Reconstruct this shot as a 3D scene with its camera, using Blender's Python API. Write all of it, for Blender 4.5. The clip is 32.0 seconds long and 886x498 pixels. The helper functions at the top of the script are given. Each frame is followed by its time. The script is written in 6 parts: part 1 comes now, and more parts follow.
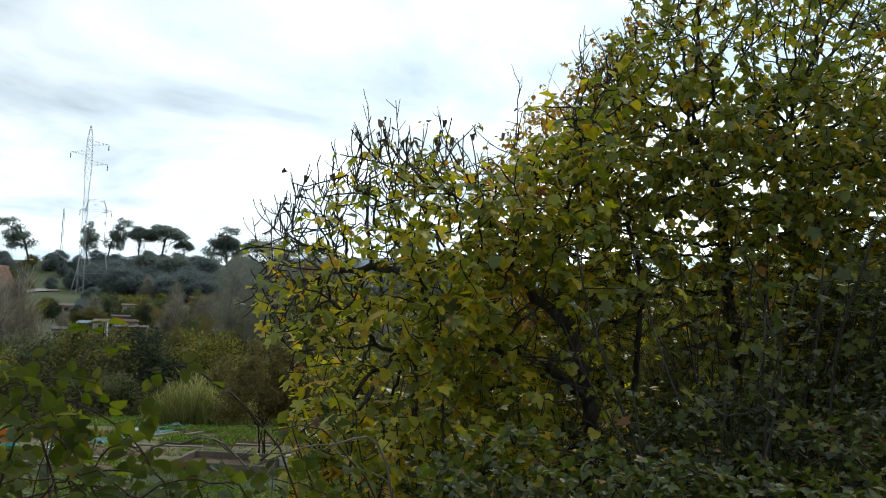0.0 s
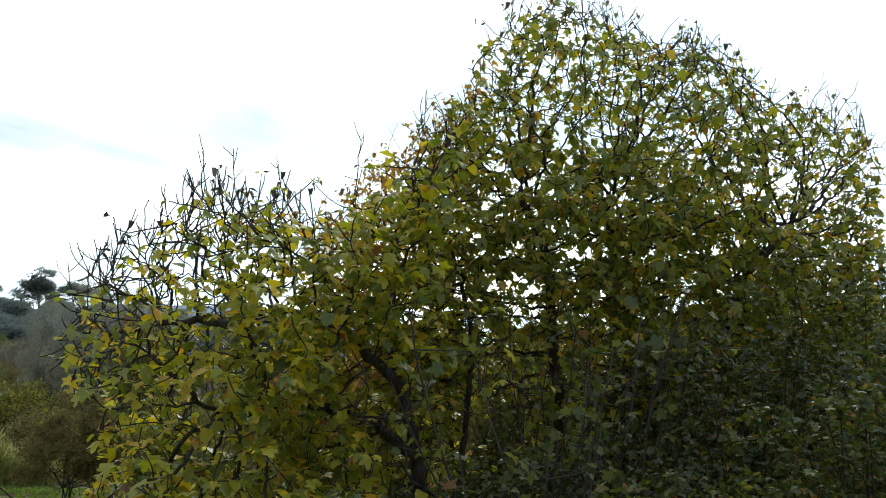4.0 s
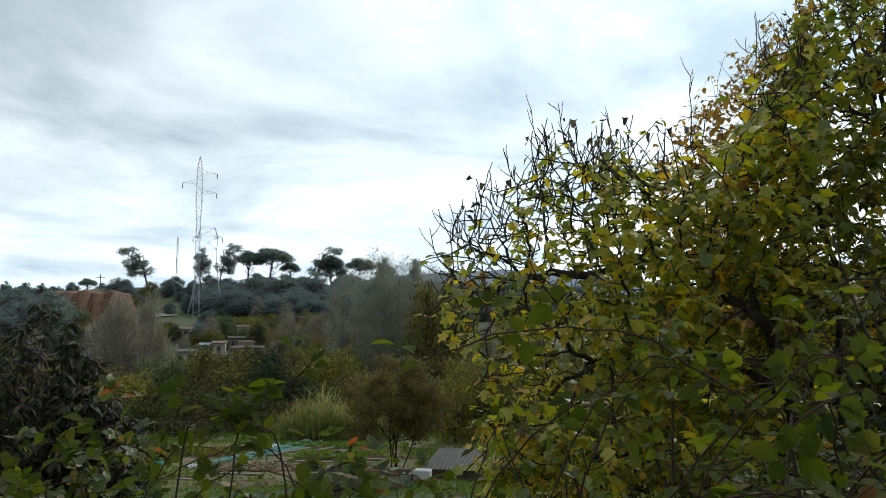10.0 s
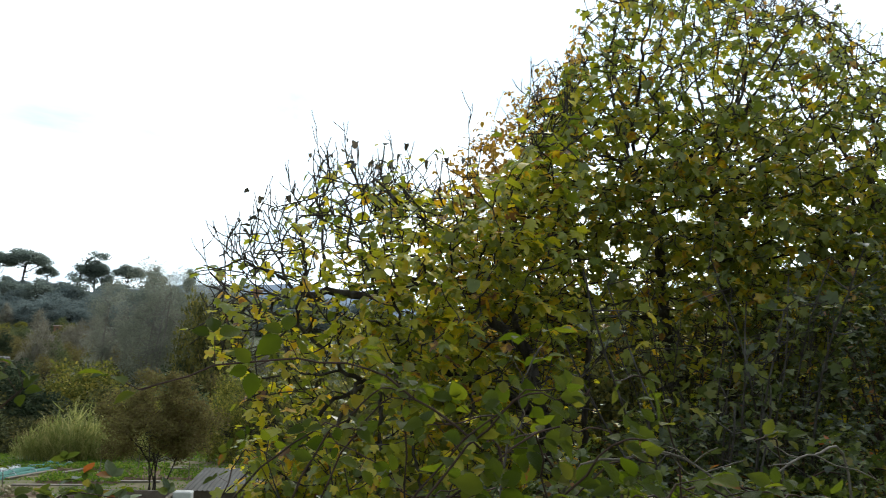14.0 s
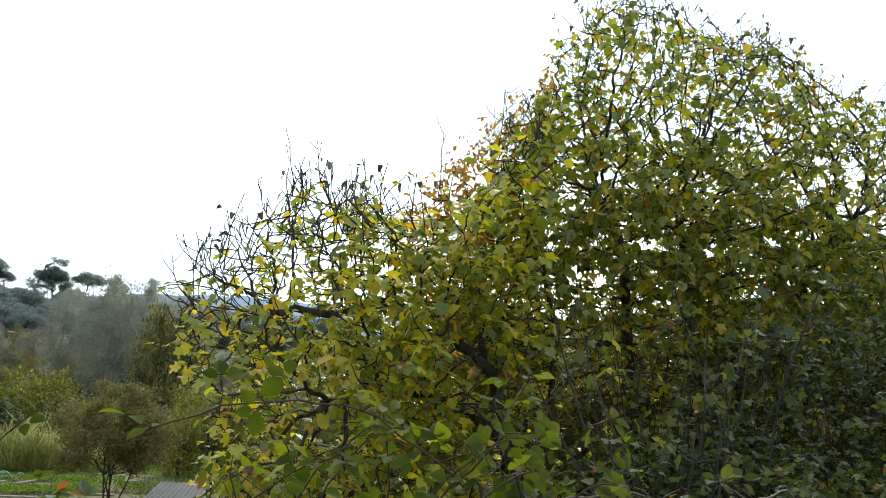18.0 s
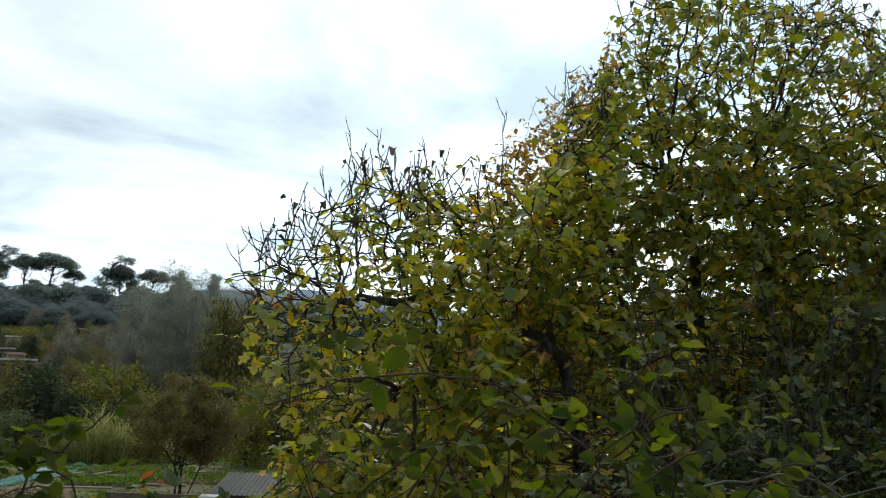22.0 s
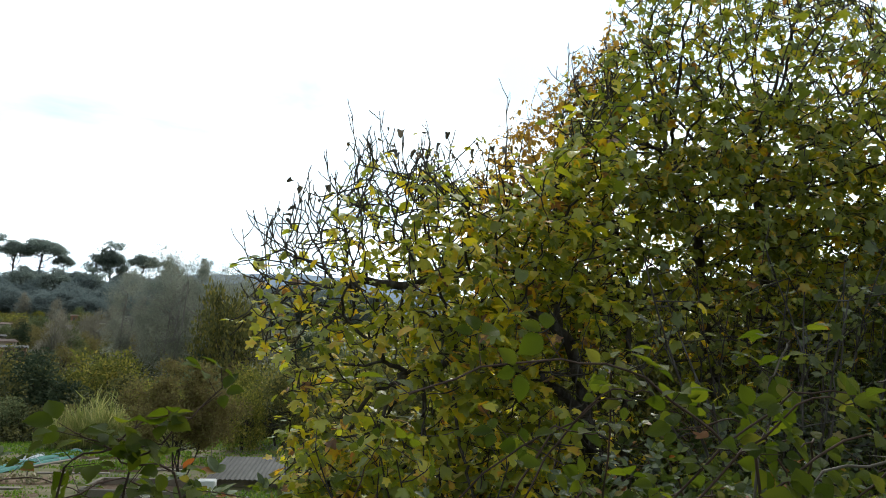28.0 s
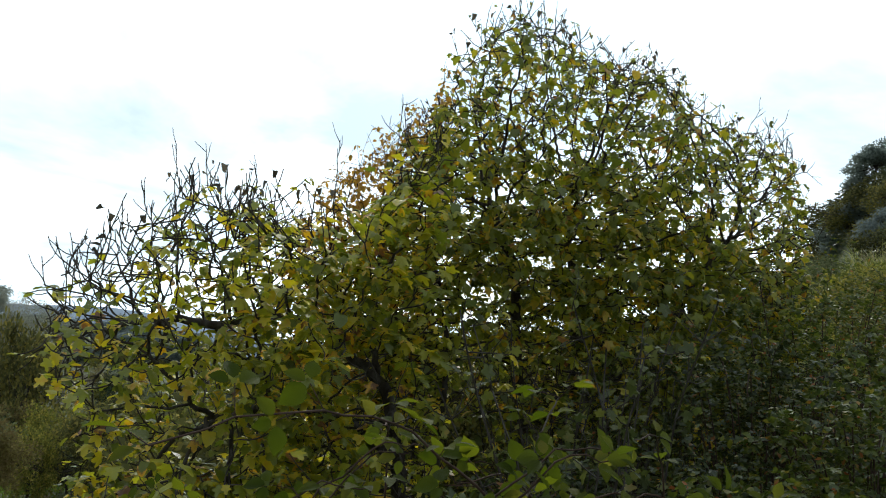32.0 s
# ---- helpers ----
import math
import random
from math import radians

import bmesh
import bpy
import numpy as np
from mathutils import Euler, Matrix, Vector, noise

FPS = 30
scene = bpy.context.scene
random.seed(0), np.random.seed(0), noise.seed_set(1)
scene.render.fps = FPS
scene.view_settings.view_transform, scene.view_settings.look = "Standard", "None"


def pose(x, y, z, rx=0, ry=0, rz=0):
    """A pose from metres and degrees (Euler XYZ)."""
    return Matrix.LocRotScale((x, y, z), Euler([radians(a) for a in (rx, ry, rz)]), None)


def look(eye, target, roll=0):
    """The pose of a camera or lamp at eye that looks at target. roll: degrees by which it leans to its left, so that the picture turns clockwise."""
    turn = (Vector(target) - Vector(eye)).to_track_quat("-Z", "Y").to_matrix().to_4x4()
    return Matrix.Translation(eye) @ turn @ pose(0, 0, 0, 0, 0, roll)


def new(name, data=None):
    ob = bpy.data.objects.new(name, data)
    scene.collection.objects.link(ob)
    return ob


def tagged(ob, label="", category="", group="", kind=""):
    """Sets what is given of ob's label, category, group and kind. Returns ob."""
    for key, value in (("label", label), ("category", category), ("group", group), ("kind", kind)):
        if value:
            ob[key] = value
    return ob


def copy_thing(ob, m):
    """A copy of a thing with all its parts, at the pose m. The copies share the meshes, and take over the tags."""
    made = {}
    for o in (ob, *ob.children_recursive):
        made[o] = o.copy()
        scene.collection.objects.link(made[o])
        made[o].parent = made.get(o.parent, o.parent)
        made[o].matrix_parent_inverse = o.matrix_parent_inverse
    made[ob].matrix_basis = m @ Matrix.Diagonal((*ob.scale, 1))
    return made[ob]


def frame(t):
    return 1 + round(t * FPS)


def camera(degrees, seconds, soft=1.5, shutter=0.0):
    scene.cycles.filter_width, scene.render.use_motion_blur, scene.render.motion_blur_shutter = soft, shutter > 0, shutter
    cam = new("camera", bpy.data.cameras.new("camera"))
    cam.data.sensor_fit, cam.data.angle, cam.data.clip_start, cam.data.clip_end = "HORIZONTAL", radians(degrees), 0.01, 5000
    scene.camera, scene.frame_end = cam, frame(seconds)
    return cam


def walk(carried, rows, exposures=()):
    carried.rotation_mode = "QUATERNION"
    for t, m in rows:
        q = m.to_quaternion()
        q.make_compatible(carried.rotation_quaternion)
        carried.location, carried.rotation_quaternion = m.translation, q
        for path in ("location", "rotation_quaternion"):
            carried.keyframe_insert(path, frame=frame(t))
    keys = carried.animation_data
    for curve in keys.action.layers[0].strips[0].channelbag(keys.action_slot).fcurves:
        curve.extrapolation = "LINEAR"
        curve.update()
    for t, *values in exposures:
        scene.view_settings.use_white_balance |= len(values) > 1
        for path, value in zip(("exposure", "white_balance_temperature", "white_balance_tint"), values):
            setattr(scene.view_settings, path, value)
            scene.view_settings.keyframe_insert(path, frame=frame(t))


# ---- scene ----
# ---- camera and walk ----
cam = camera(57.25, 32.0, soft=0.95, shutter=0.25)
# seconds; eye; yaw to the left, pitch and lean in degrees
PATH = [
    (0, 0.701, -0.383, 1.661, -15.26, 3.89, 2.35),
    (0.5, 0.718, -0.332, 1.662, -16.28, 4.91, 0.68),
    (1, 0.718, -0.309, 1.669, -18.31, 5.21, 1.56),
    (1.5, 0.732, -0.291, 1.666, -19.02, 5.27, 1.88),
    (2, 0.730, -0.311, 1.671, -19.68, 5.46, 2.60),
    (2.5, 0.719, -0.289, 1.677, -21.67, 6.06, 2.14),
    (3, 0.730, -0.304, 1.684, -23.26, 6.75, 1.79),
    (3.5, 0.738, -0.320, 1.689, -24.90, 7.37, 2.61),
    (5.5, 0.724, -0.445, 1.760, -29.11, 10.03, 4.28),
    (6, 0.735, -0.416, 1.751, -28.28, 10.18, 4.59),
    (6.5, 0.742, -0.256, 1.683, -20.13, 9.39, 3.76),
    (7, 0.616, -0.265, 1.597, -12.33, 8.23, 2.24),
    (7.5, 0.438, -0.273, 1.563, -8.79, 4.15, 1.67),
    (8, 0.244, -0.217, 1.560, -0.82, 4.60, 0.71),
    (8.5, 0.103, 0.036, 1.623, -0.77, 6.20, -1.80),
    (9, -0.014, -0.075, 1.591, -5.17, 4.11, -0.40),
    (9.5, -0.070, -0.113, 1.582, -7.11, 4.08, -0.89),
    (10, -0.065, -0.058, 1.585, -8.37, 4.64, 0.29),
    (10.5, -0.055, -0.022, 1.597, -9.35, 5.07, 0.55),
    (11, -0.039, -0.011, 1.598, -10.48, 5.66, 0.83),
    (11.5, -0.030, -0.029, 1.598, -12.70, 5.80, 1.15),
    (12, -0.022, -0.035, 1.596, -15.25, 5.81, 1.45),
    (12.5, -0.007, -0.025, 1.596, -17.74, 5.73, 2.01),
    (13, 0.000, 0.000, 1.600, -19.24, 5.75, 1.97),
    (13.5, -0.012, -0.045, 1.598, -21.10, 6.02, 2.26),
    (14, -0.012, -0.072, 1.603, -23.65, 6.15, 2.05),
    (14.5, 0.005, -0.097, 1.604, -27.15, 6.27, 2.36),
    (16.5, -0.080, -0.124, 1.619, -28.85, 6.22, 2.67),
    (17, -0.073, -0.148, 1.638, -27.98, 6.88, 2.64),
    (17.5, -0.077, -0.146, 1.638, -26.91, 7.30, 2.80),
    (18, -0.080, -0.137, 1.637, -25.96, 7.50, 3.64),
    (18.5, -0.082, -0.132, 1.636, -25.33, 7.69, 4.17),
    (19, -0.079, -0.121, 1.636, -24.31, 7.78, 4.10),
    (19.5, -0.075, -0.091, 1.632, -21.52, 7.51, 3.83),
    (20, -0.076, -0.081, 1.628, -17.36, 6.91, 3.06),
    (20.5, -0.095, -0.018, 1.618, -17.91, 5.34, 2.79),
    (21, -0.147, -0.048, 1.601, -19.02, 4.40, 3.52),
    (21.5, -0.159, -0.049, 1.612, -19.48, 5.46, 1.81),
    (22, -0.107, 0.017, 1.606, -22.07, 6.57, 2.63),
    (22.5, -0.099, 0.015, 1.615, -25.52, 7.04, 2.77),
    (23, -0.099, 0.002, 1.613, -27.09, 7.20, 2.93),
    (23.5, -0.126, -0.014, 1.614, -27.13, 7.06, 2.53),
    (24, -0.139, -0.008, 1.622, -25.70, 6.97, 2.48),
    (24.5, -0.129, 0.016, 1.624, -24.85, 6.99, 2.46),
    (25, -0.149, -0.008, 1.620, -24.46, 6.86, 2.67),
    (25.5, -0.149, 0.004, 1.623, -23.76, 6.74, 3.07),
    (27.5, -0.226, 0.099, 1.595, -21.72, 5.54, 2.74),
    (28, -0.235, 0.106, 1.603, -22.79, 5.38, 2.07),
    (28.5, -0.235, 0.112, 1.607, -23.61, 5.59, 2.38),
    (29, -0.220, 0.121, 1.602, -24.49, 6.08, 2.75),
    (29.5, -0.213, 0.124, 1.602, -25.56, 6.40, 3.09),
    (30, -0.213, 0.120, 1.605, -26.74, 6.81, 3.22),
    (30.5, -0.208, 0.120, 1.608, -27.91, 7.40, 3.27),
    (31, -0.213, 0.106, 1.614, -29.20, 7.98, 3.51),
    (31.5, -0.180, 0.101, 1.613, -31.97, 8.76, 4.00),
    (32, -0.169, 0.103, 1.610, -34.67, 9.20, 4.01),
]
EXPOSURES = [(0, -0.15), (1, 0.05), (2, 0.1), (3, 0.11), (6, 0.1), (7, 0.08), (8, -0.05), (9, -0.28), (10, -0.33), (11, -0.23), (12, -0.15), (13, 0.03), (14, 0.3),
             (17, 0.96), (18, 0.76), (19, 0.31), (20, -0.07), (21, -0.32), (22, -0.22), (23, -0.11), (24, -0.08), (25, 0.02), (28, 0.25), (29, 0.31), (30, 0.29), (31, 0.14), (32, -0.03)]
walk(cam, [(t, pose(x, y, z, 0, 0, yaw) @ pose(0, 0, 0, 90 + pitch) @ pose(0, 0, 0, 0, 0, lean)) for t, x, y, z, yaw, pitch, lean in PATH], EXPOSURES)


# ---- world and sun ----
SUN_AZ, SUN_EL = 38.0, 34.0          # behind thin cloud, ahead and to the right of the walk


def sun_way():
    a, e = radians(SUN_AZ), radians(SUN_EL)
    return Vector((math.sin(a) * math.cos(e), math.cos(a) * math.cos(e), math.sin(e)))


def build_world():
    w = bpy.data.worlds.new("overcast_sky")
    scene.world = w
    w.use_nodes = True
    nt = w.node_tree
    nt.nodes.clear()
    N, L = nt.nodes.new, nt.links.new

    def math_node(op, a, b=None, clamp=False):
        n = N("ShaderNodeMath")
        n.operation, n.use_clamp = op, clamp
        for i, v in enumerate((a, b)):
            if v is None:
                continue
            if isinstance(v, (int, float)):
                n.inputs[i].default_value = v
            else:
                L(v, n.inputs[i])
        return n.outputs[0]

    sky = N("ShaderNodeTexSky")
    sky.sky_type, sky.sun_disc = "NISHITA", False
    sky.sun_elevation, sky.sun_rotation = radians(SUN_EL), radians(SUN_AZ)
    sky.dust_density = 2.0
    tint = N("ShaderNodeMix")
    tint.data_type, tint.blend_type = "RGBA", "MULTIPLY"
    tint.inputs[0].default_value = 1.0
    L(sky.outputs[0], tint.inputs[6])
    tint.inputs[7].default_value = (0.12, 0.12, 0.12, 1)
    tc = N("ShaderNodeTexCoord")
    sep = N("ShaderNodeSeparateXYZ")
    L(tc.outputs["Generated"], sep.inputs[0])
    h = math_node("ADD", math_node("MAXIMUM", sep.outputs[2], 0.0), 0.16)
    comb = N("ShaderNodeCombineXYZ")
    L(math_node("DIVIDE", sep.outputs[0], h), comb.inputs[0])
    L(math_node("DIVIDE", sep.outputs[1], h), comb.inputs[1])
    n1 = N("ShaderNodeTexNoise")
    n1.inputs["Scale"].default_value, n1.inputs["Detail"].default_value, n1.inputs["Roughness"].default_value = 0.9, 7, 0.55
    n1.inputs["Distortion"].default_value = 0.35
    L(comb.outputs[0], n1.inputs["Vector"])
    ramp = N("ShaderNodeValToRGB")
    ramp.color_ramp.elements[0].position, ramp.color_ramp.elements[0].color = 0.36, (0.445, 0.565, 0.655, 1)
    ramp.color_ramp.elements[1].position, ramp.color_ramp.elements[1].color = 0.60, (0.945, 1.065, 1.145, 1)
    L(n1.outputs[0], ramp.inputs[0])
    # brighter cloud round the veiled sun
    dot = N("ShaderNodeVectorMath")
    dot.operation = "DOT_PRODUCT"
    L(tc.outputs["Generated"], dot.inputs[0])
    dot.inputs[1].default_value = sun_way()
    glow = math_node("POWER", math_node("MAXIMUM", dot.outputs["Value"], 0.0), 6.0)
    side = math_node("POWER", math_node("MULTIPLY_ADD", dot.outputs["Value"], 0.5), 1.5)
    side.node.inputs[0].links[0].from_node.inputs[2].default_value = 0.5
    lift = math_node("ADD", math_node("MULTIPLY", glow, 1.0), math_node("MULTIPLY_ADD", side, 0.83))
    lift.node.inputs[1].links[0].from_node.inputs[2].default_value = 0.43
    low = math_node("POWER", math_node("SUBTRACT", 1.0, math_node("MAXIMUM", sep.outputs[2], 0.0), True), 7.0)
    lift = math_node("ADD", lift, math_node("MULTIPLY", low, 1.1))
    bright = N("ShaderNodeVectorMath")
    bright.operation = "SCALE"
    L(ramp.outputs[0], bright.inputs[0])
    L(lift, bright.inputs["Scale"])
    mix = N("ShaderNodeMix")
    mix.data_type = "RGBA"
    cover = N("ShaderNodeMapRange")
    cover.inputs["From Min"].default_value, cover.inputs["From Max"].default_value = 0.30, 0.44
    cover.inputs["To Min"].default_value, cover.inputs["To Max"].default_value = 0.55, 1.0
    n2 = N("ShaderNodeTexNoise")
    n2.inputs["Scale"].default_value, n2.inputs["Detail"].default_value = 0.5, 4
    L(comb.outputs[0], n2.inputs["Vector"])
    L(n2.outputs[0], cover.inputs["Value"])
    L(cover.outputs[0], mix.inputs[0])
    L(tint.outputs[2], mix.inputs[6])
    L(bright.outputs[0], mix.inputs[7])
    bg = N("ShaderNodeBackground")
    bg.inputs[1].default_value = SKY_STRENGTH
    L(mix.outputs[2], bg.inputs[0])
    out = N("ShaderNodeOutputWorld")
    L(bg.outputs[0], out.inputs[0])


SKY_STRENGTH = 0.92
build_world()
sun_data = bpy.data.lights.new("sun", "SUN")
sun_data.energy, sun_data.angle, sun_data.color = 1.5, radians(18), (1.0, 0.95, 0.88)
sun = new("sun", sun_data)
sun.matrix_world = look(sun_way() * 300, (0, 0, 0))

# ---- materials ----
def node_mat(name):
    m = bpy.data.materials.new(name)
    m.use_nodes = True
    nt = m.node_tree
    nt.nodes.clear()
    return m, nt.nodes.new, nt.links.new


def ramp_of(N, stops):
    r = N("ShaderNodeValToRGB")
    el = r.color_ramp.elements
    while len(el) < len(stops):
        el.new(0.5)
    for e, (p, c) in zip(el, stops):
        e.position, e.color = p, (*c, 1)
    return r


def leaf_mat(name, stops, through_light=0.35, rough=0.5, spec=0.35, piece=False, spots=6.0):
    """Foliage: one colour a leaf from the ramp, blotched, part of the light going through."""
    m, N, L = node_mat(name)
    if piece:
        rnd = N("ShaderNodeObjectInfo").outputs["Random"]
    else:
        rnd = N("ShaderNodeNewGeometry").outputs["Random Per Island"]
    tc = N("ShaderNodeTexCoord")
    nz = N("ShaderNodeTexNoise")
    nz.inputs["Scale"].default_value, nz.inputs["Detail"].default_value = spots, 5
    L(tc.outputs["Object"], nz.inputs["Vector"])
    add = N("ShaderNodeMath")
    add.operation = "MULTIPLY_ADD"
    L(nz.outputs[0], add.inputs[0])
    add.inputs[1].default_value = 0.30
    off = N("ShaderNodeMath")
    off.operation = "SUBTRACT"
    L(rnd, off.inputs[0])
    off.inputs[1].default_value = 0.15
    L(off.outputs[0], add.inputs[2])
    r = ramp_of(N, stops)
    L(add.outputs[0], r.inputs[0])
    p = N("ShaderNodeBsdfPrincipled")
    p.inputs["Roughness"].default_value, p.inputs["Specular IOR Level"].default_value = rough, spec
    L(r.outputs[0], p.inputs["Base Color"])
    fine = N("ShaderNodeTexNoise")
    fine.inputs["Scale"].default_value = spots * 12
    L(tc.outputs["Object"], fine.inputs["Vector"])
    bump = N("ShaderNodeBump")
    bump.inputs["Strength"].default_value, bump.inputs["Distance"].default_value = 0.35, 0.01
    L(fine.outputs[0], bump.inputs["Height"])
    L(bump.outputs[0], p.inputs["Normal"])
    t = N("ShaderNodeBsdfTranslucent")
    hsv = N("ShaderNodeHueSaturation")
    hsv.inputs["Saturation"].default_value, hsv.inputs["Value"].default_value = 1.05, 1.6
    L(r.outputs[0], hsv.inputs["Color"])
    L(hsv.outputs[0], t.inputs["Color"])
    mx = N("ShaderNodeMixShader")
    mx.inputs[0].default_value = through_light
    L(p.outputs[0], mx.inputs[1])
    L(t.outputs[0], mx.inputs[2])
    o = N("ShaderNodeOutputMaterial")
    L(mx.outputs[0], o.inputs[0])
    return m


def solid_mat(name, a, b, scale=4.0, rough=0.8, metal=0.0, bump=0.3, fine=40.0, c=None, stretch=(1, 1, 1), per_piece=0.0, spec=0.5):
    """A weathered surface: two or three colours at a large and a small scale, with fine relief."""
    m, N, L = node_mat(name)
    tc = N("ShaderNodeTexCoord")
    mp = N("ShaderNodeMapping")
    mp.inputs["Scale"].default_value = stretch
    L(tc.outputs["Object"], mp.inputs["Vector"])
    n1 = N("ShaderNodeTexNoise")
    n1.inputs["Scale"].default_value, n1.inputs["Detail"].default_value, n1.inputs["Roughness"].default_value = scale, 7, 0.62
    n2 = N("ShaderNodeTexNoise")
    n2.inputs["Scale"].default_value, n2.inputs["Detail"].default_value = fine, 4
    L(mp.outputs[0], n1.inputs["Vector"])
    L(mp.outputs[0], n2.inputs["Vector"])
    sm = N("ShaderNodeMath")
    sm.operation = "MULTIPLY_ADD"
    L(n2.outputs[0], sm.inputs[0])
    sm.inputs[1].default_value = 0.35
    L(n1.outputs[0], sm.inputs[2])
    src = sm.outputs[0]
    if per_piece:
        oi = N("ShaderNodeObjectInfo")
        s2 = N("ShaderNodeMath")
        s2.operation = "MULTIPLY_ADD"
        L(oi.outputs["Random"], s2.inputs[0])
        s2.inputs[1].default_value = per_piece
        L(src, s2.inputs[2])
        src = s2.outputs[0]
    stops = [(0.42, a), (0.85, b)] if c is None else [(0.42, a), (0.66, b), (0.88, c)]
    r = ramp_of(N, stops)
    L(src, r.inputs[0])
    p = N("ShaderNodeBsdfPrincipled")
    p.inputs["Roughness"].default_value, p.inputs["Metallic"].default_value = rough, metal
    p.inputs["Specular IOR Level"].default_value = spec
    L(r.outputs[0], p.inputs["Base Color"])
    bp = N("ShaderNodeBump")
    bp.inputs["Strength"].default_value, bp.inputs["Distance"].default_value = bump, 0.02
    L(n2.outputs[0], bp.inputs["Height"])
    L(bp.outputs[0], p.inputs["Normal"])
    o = N("ShaderNodeOutputMaterial")
    L(p.outputs[0], o.inputs[0])
    return m


M_FIG = leaf_mat("fig_leaf_yellowing", [(0.0, (0.112, 0.146, 0.017)), (0.33, (0.236, 0.260, 0.025)), (0.66, (0.410, 0.390, 0.033)), (0.88, (0.630, 0.499, 0.043)), (0.97, (0.630, 0.364, 0.040)), (1.0, (0.186, 0.086, 0.030))], 0.47, rough=0.34, spec=0.75, spots=14.0)
M_FIG_G = leaf_mat("fig_leaf_green", [(0.0, (0.098, 0.125, 0.019)), (0.4, (0.191, 0.219, 0.027)), (0.78, (0.304, 0.300, 0.031)), (0.94, (0.537, 0.376, 0.033)), (1.0, (0.270, 0.123, 0.025))], 0.46, rough=0.34, spec=0.75, spots=14.0)
M_FIG_P = leaf_mat("fig_leaf_piece", [(0.0, (0.112, 0.140, 0.017)), (0.4, (0.241, 0.265, 0.027)), (0.75, (0.427, 0.390, 0.036)), (0.95, (0.675, 0.499, 0.043)), (1.0, (0.242, 0.110, 0.029))], 0.47, rough=0.34, spec=0.75, piece=True, spots=30.0)
M_DRY = leaf_mat("withered_leaf", [(0.0, (0.045, 0.042, 0.032)), (0.5, (0.10, 0.085, 0.06)), (1.0, (0.19, 0.14, 0.08))], 0.2)
M_RUST = leaf_mat("rusty_leaf", [(0.0, (0.250, 0.150, 0.033)), (0.5, (0.425, 0.240, 0.044)), (1.0, (0.525, 0.348, 0.055))], 0.5)
M_BRAMBLE = leaf_mat("bramble_leaf", [(0.0, (0.018, 0.026, 0.007)), (0.45, (0.037, 0.052, 0.013)), (0.85, (0.081, 0.098, 0.021)), (0.97, (0.149, 0.130, 0.028)), (1.0, (0.238, 0.098, 0.030))], 0.32, rough=0.4, spec=0.5)
M_BRAMBLE_F = leaf_mat("fresh_bramble_leaf", [(0.0, (0.034, 0.051, 0.010)), (0.45, (0.068, 0.089, 0.014)), (0.85, (0.121, 0.143, 0.021)), (0.97, (0.215, 0.171, 0.031)), (1.0, (0.323, 0.102, 0.031))], 0.4, rough=0.4, spec=0.5)
M_BRAMBLE_P = leaf_mat("bramble_leaf_piece", [(0.0, (0.037, 0.055, 0.005)), (0.5, (0.071, 0.094, 0.008)), (0.985, (0.113, 0.128, 0.012)), (1.0, (0.211, 0.085, 0.023))], 0.55, rough=0.62, spec=0.12, piece=True, spots=60.0)
M_LOQUAT = leaf_mat("loquat_leaf", [(0.0, (0.018, 0.021, 0.012)), (0.5, (0.034, 0.036, 0.020)), (0.85, (0.064, 0.054, 0.030)), (1.0, (0.150, 0.100, 0.058))], 0.15, rough=0.55, spec=0.25, spots=12.0)
# far needle and leaf colours carry distance haze: lightened and greyed towards blue
M_PINE_HAZED = leaf_mat("hazed_pine_needle", [(0.0, (0.120, 0.145, 0.130)), (1.0, (0.205, 0.240, 0.200))], 0.5, rough=0.85, spec=0.04)
M_FOREST_HAZED = leaf_mat("evergreen_leaf", [(0.0, (0.115, 0.143, 0.141)), (1.0, (0.175, 0.206, 0.190))], 0.4, rough=0.85, spec=0.03)
M_BUSH = leaf_mat("shrub_leaf", [(0.0, (0.071, 0.074, 0.032)), (0.6, (0.145, 0.145, 0.048)), (1.0, (0.279, 0.231, 0.060))], 0.25, rough=0.7, spec=0.08)
M_BUSH_Y = leaf_mat("shrub_leaf_bright", [(0.0, (0.091, 0.103, 0.029)), (0.6, (0.202, 0.206, 0.043)), (1.0, (0.388, 0.318, 0.072))], 0.25, rough=0.7, spec=0.08)
M_BROWN = leaf_mat("brown_shrub_leaf", [(0.0, (0.115, 0.089, 0.041)), (0.6, (0.162, 0.135, 0.054)), (1.0, (0.203, 0.189, 0.065))], 0.35, rough=0.75, spec=0.06)
# pale leaf colour, lightened and cooled further with valley haze mixed in
M_GREY = leaf_mat("hazed_pale_poplar_leaf", [(0.0, (0.132, 0.138, 0.108)), (0.6, (0.216, 0.224, 0.174)), (1.0, (0.296, 0.304, 0.236))], 0.5, rough=0.75, spec=0.06)
M_HAZE = leaf_mat("fine_grey_twig", [(0.0, (0.150, 0.134, 0.104)), (0.6, (0.230, 0.211, 0.159)), (1.0, (0.322, 0.304, 0.233))], 0.3, rough=0.8, spec=0.05)
M_OLIVE = leaf_mat("olive_leaf", [(0.0, (0.073, 0.090, 0.042)), (0.6, (0.133, 0.156, 0.072)), (1.0, (0.217, 0.228, 0.109))], 0.25, rough=0.75, spec=0.06)
M_SCRUB = leaf_mat("dark_scrub_leaf", [(0.0, (0.034, 0.038, 0.018)), (0.6, (0.072, 0.076, 0.030)), (1.0, (0.150, 0.138, 0.048))], 0.2, rough=0.75, spec=0.06)
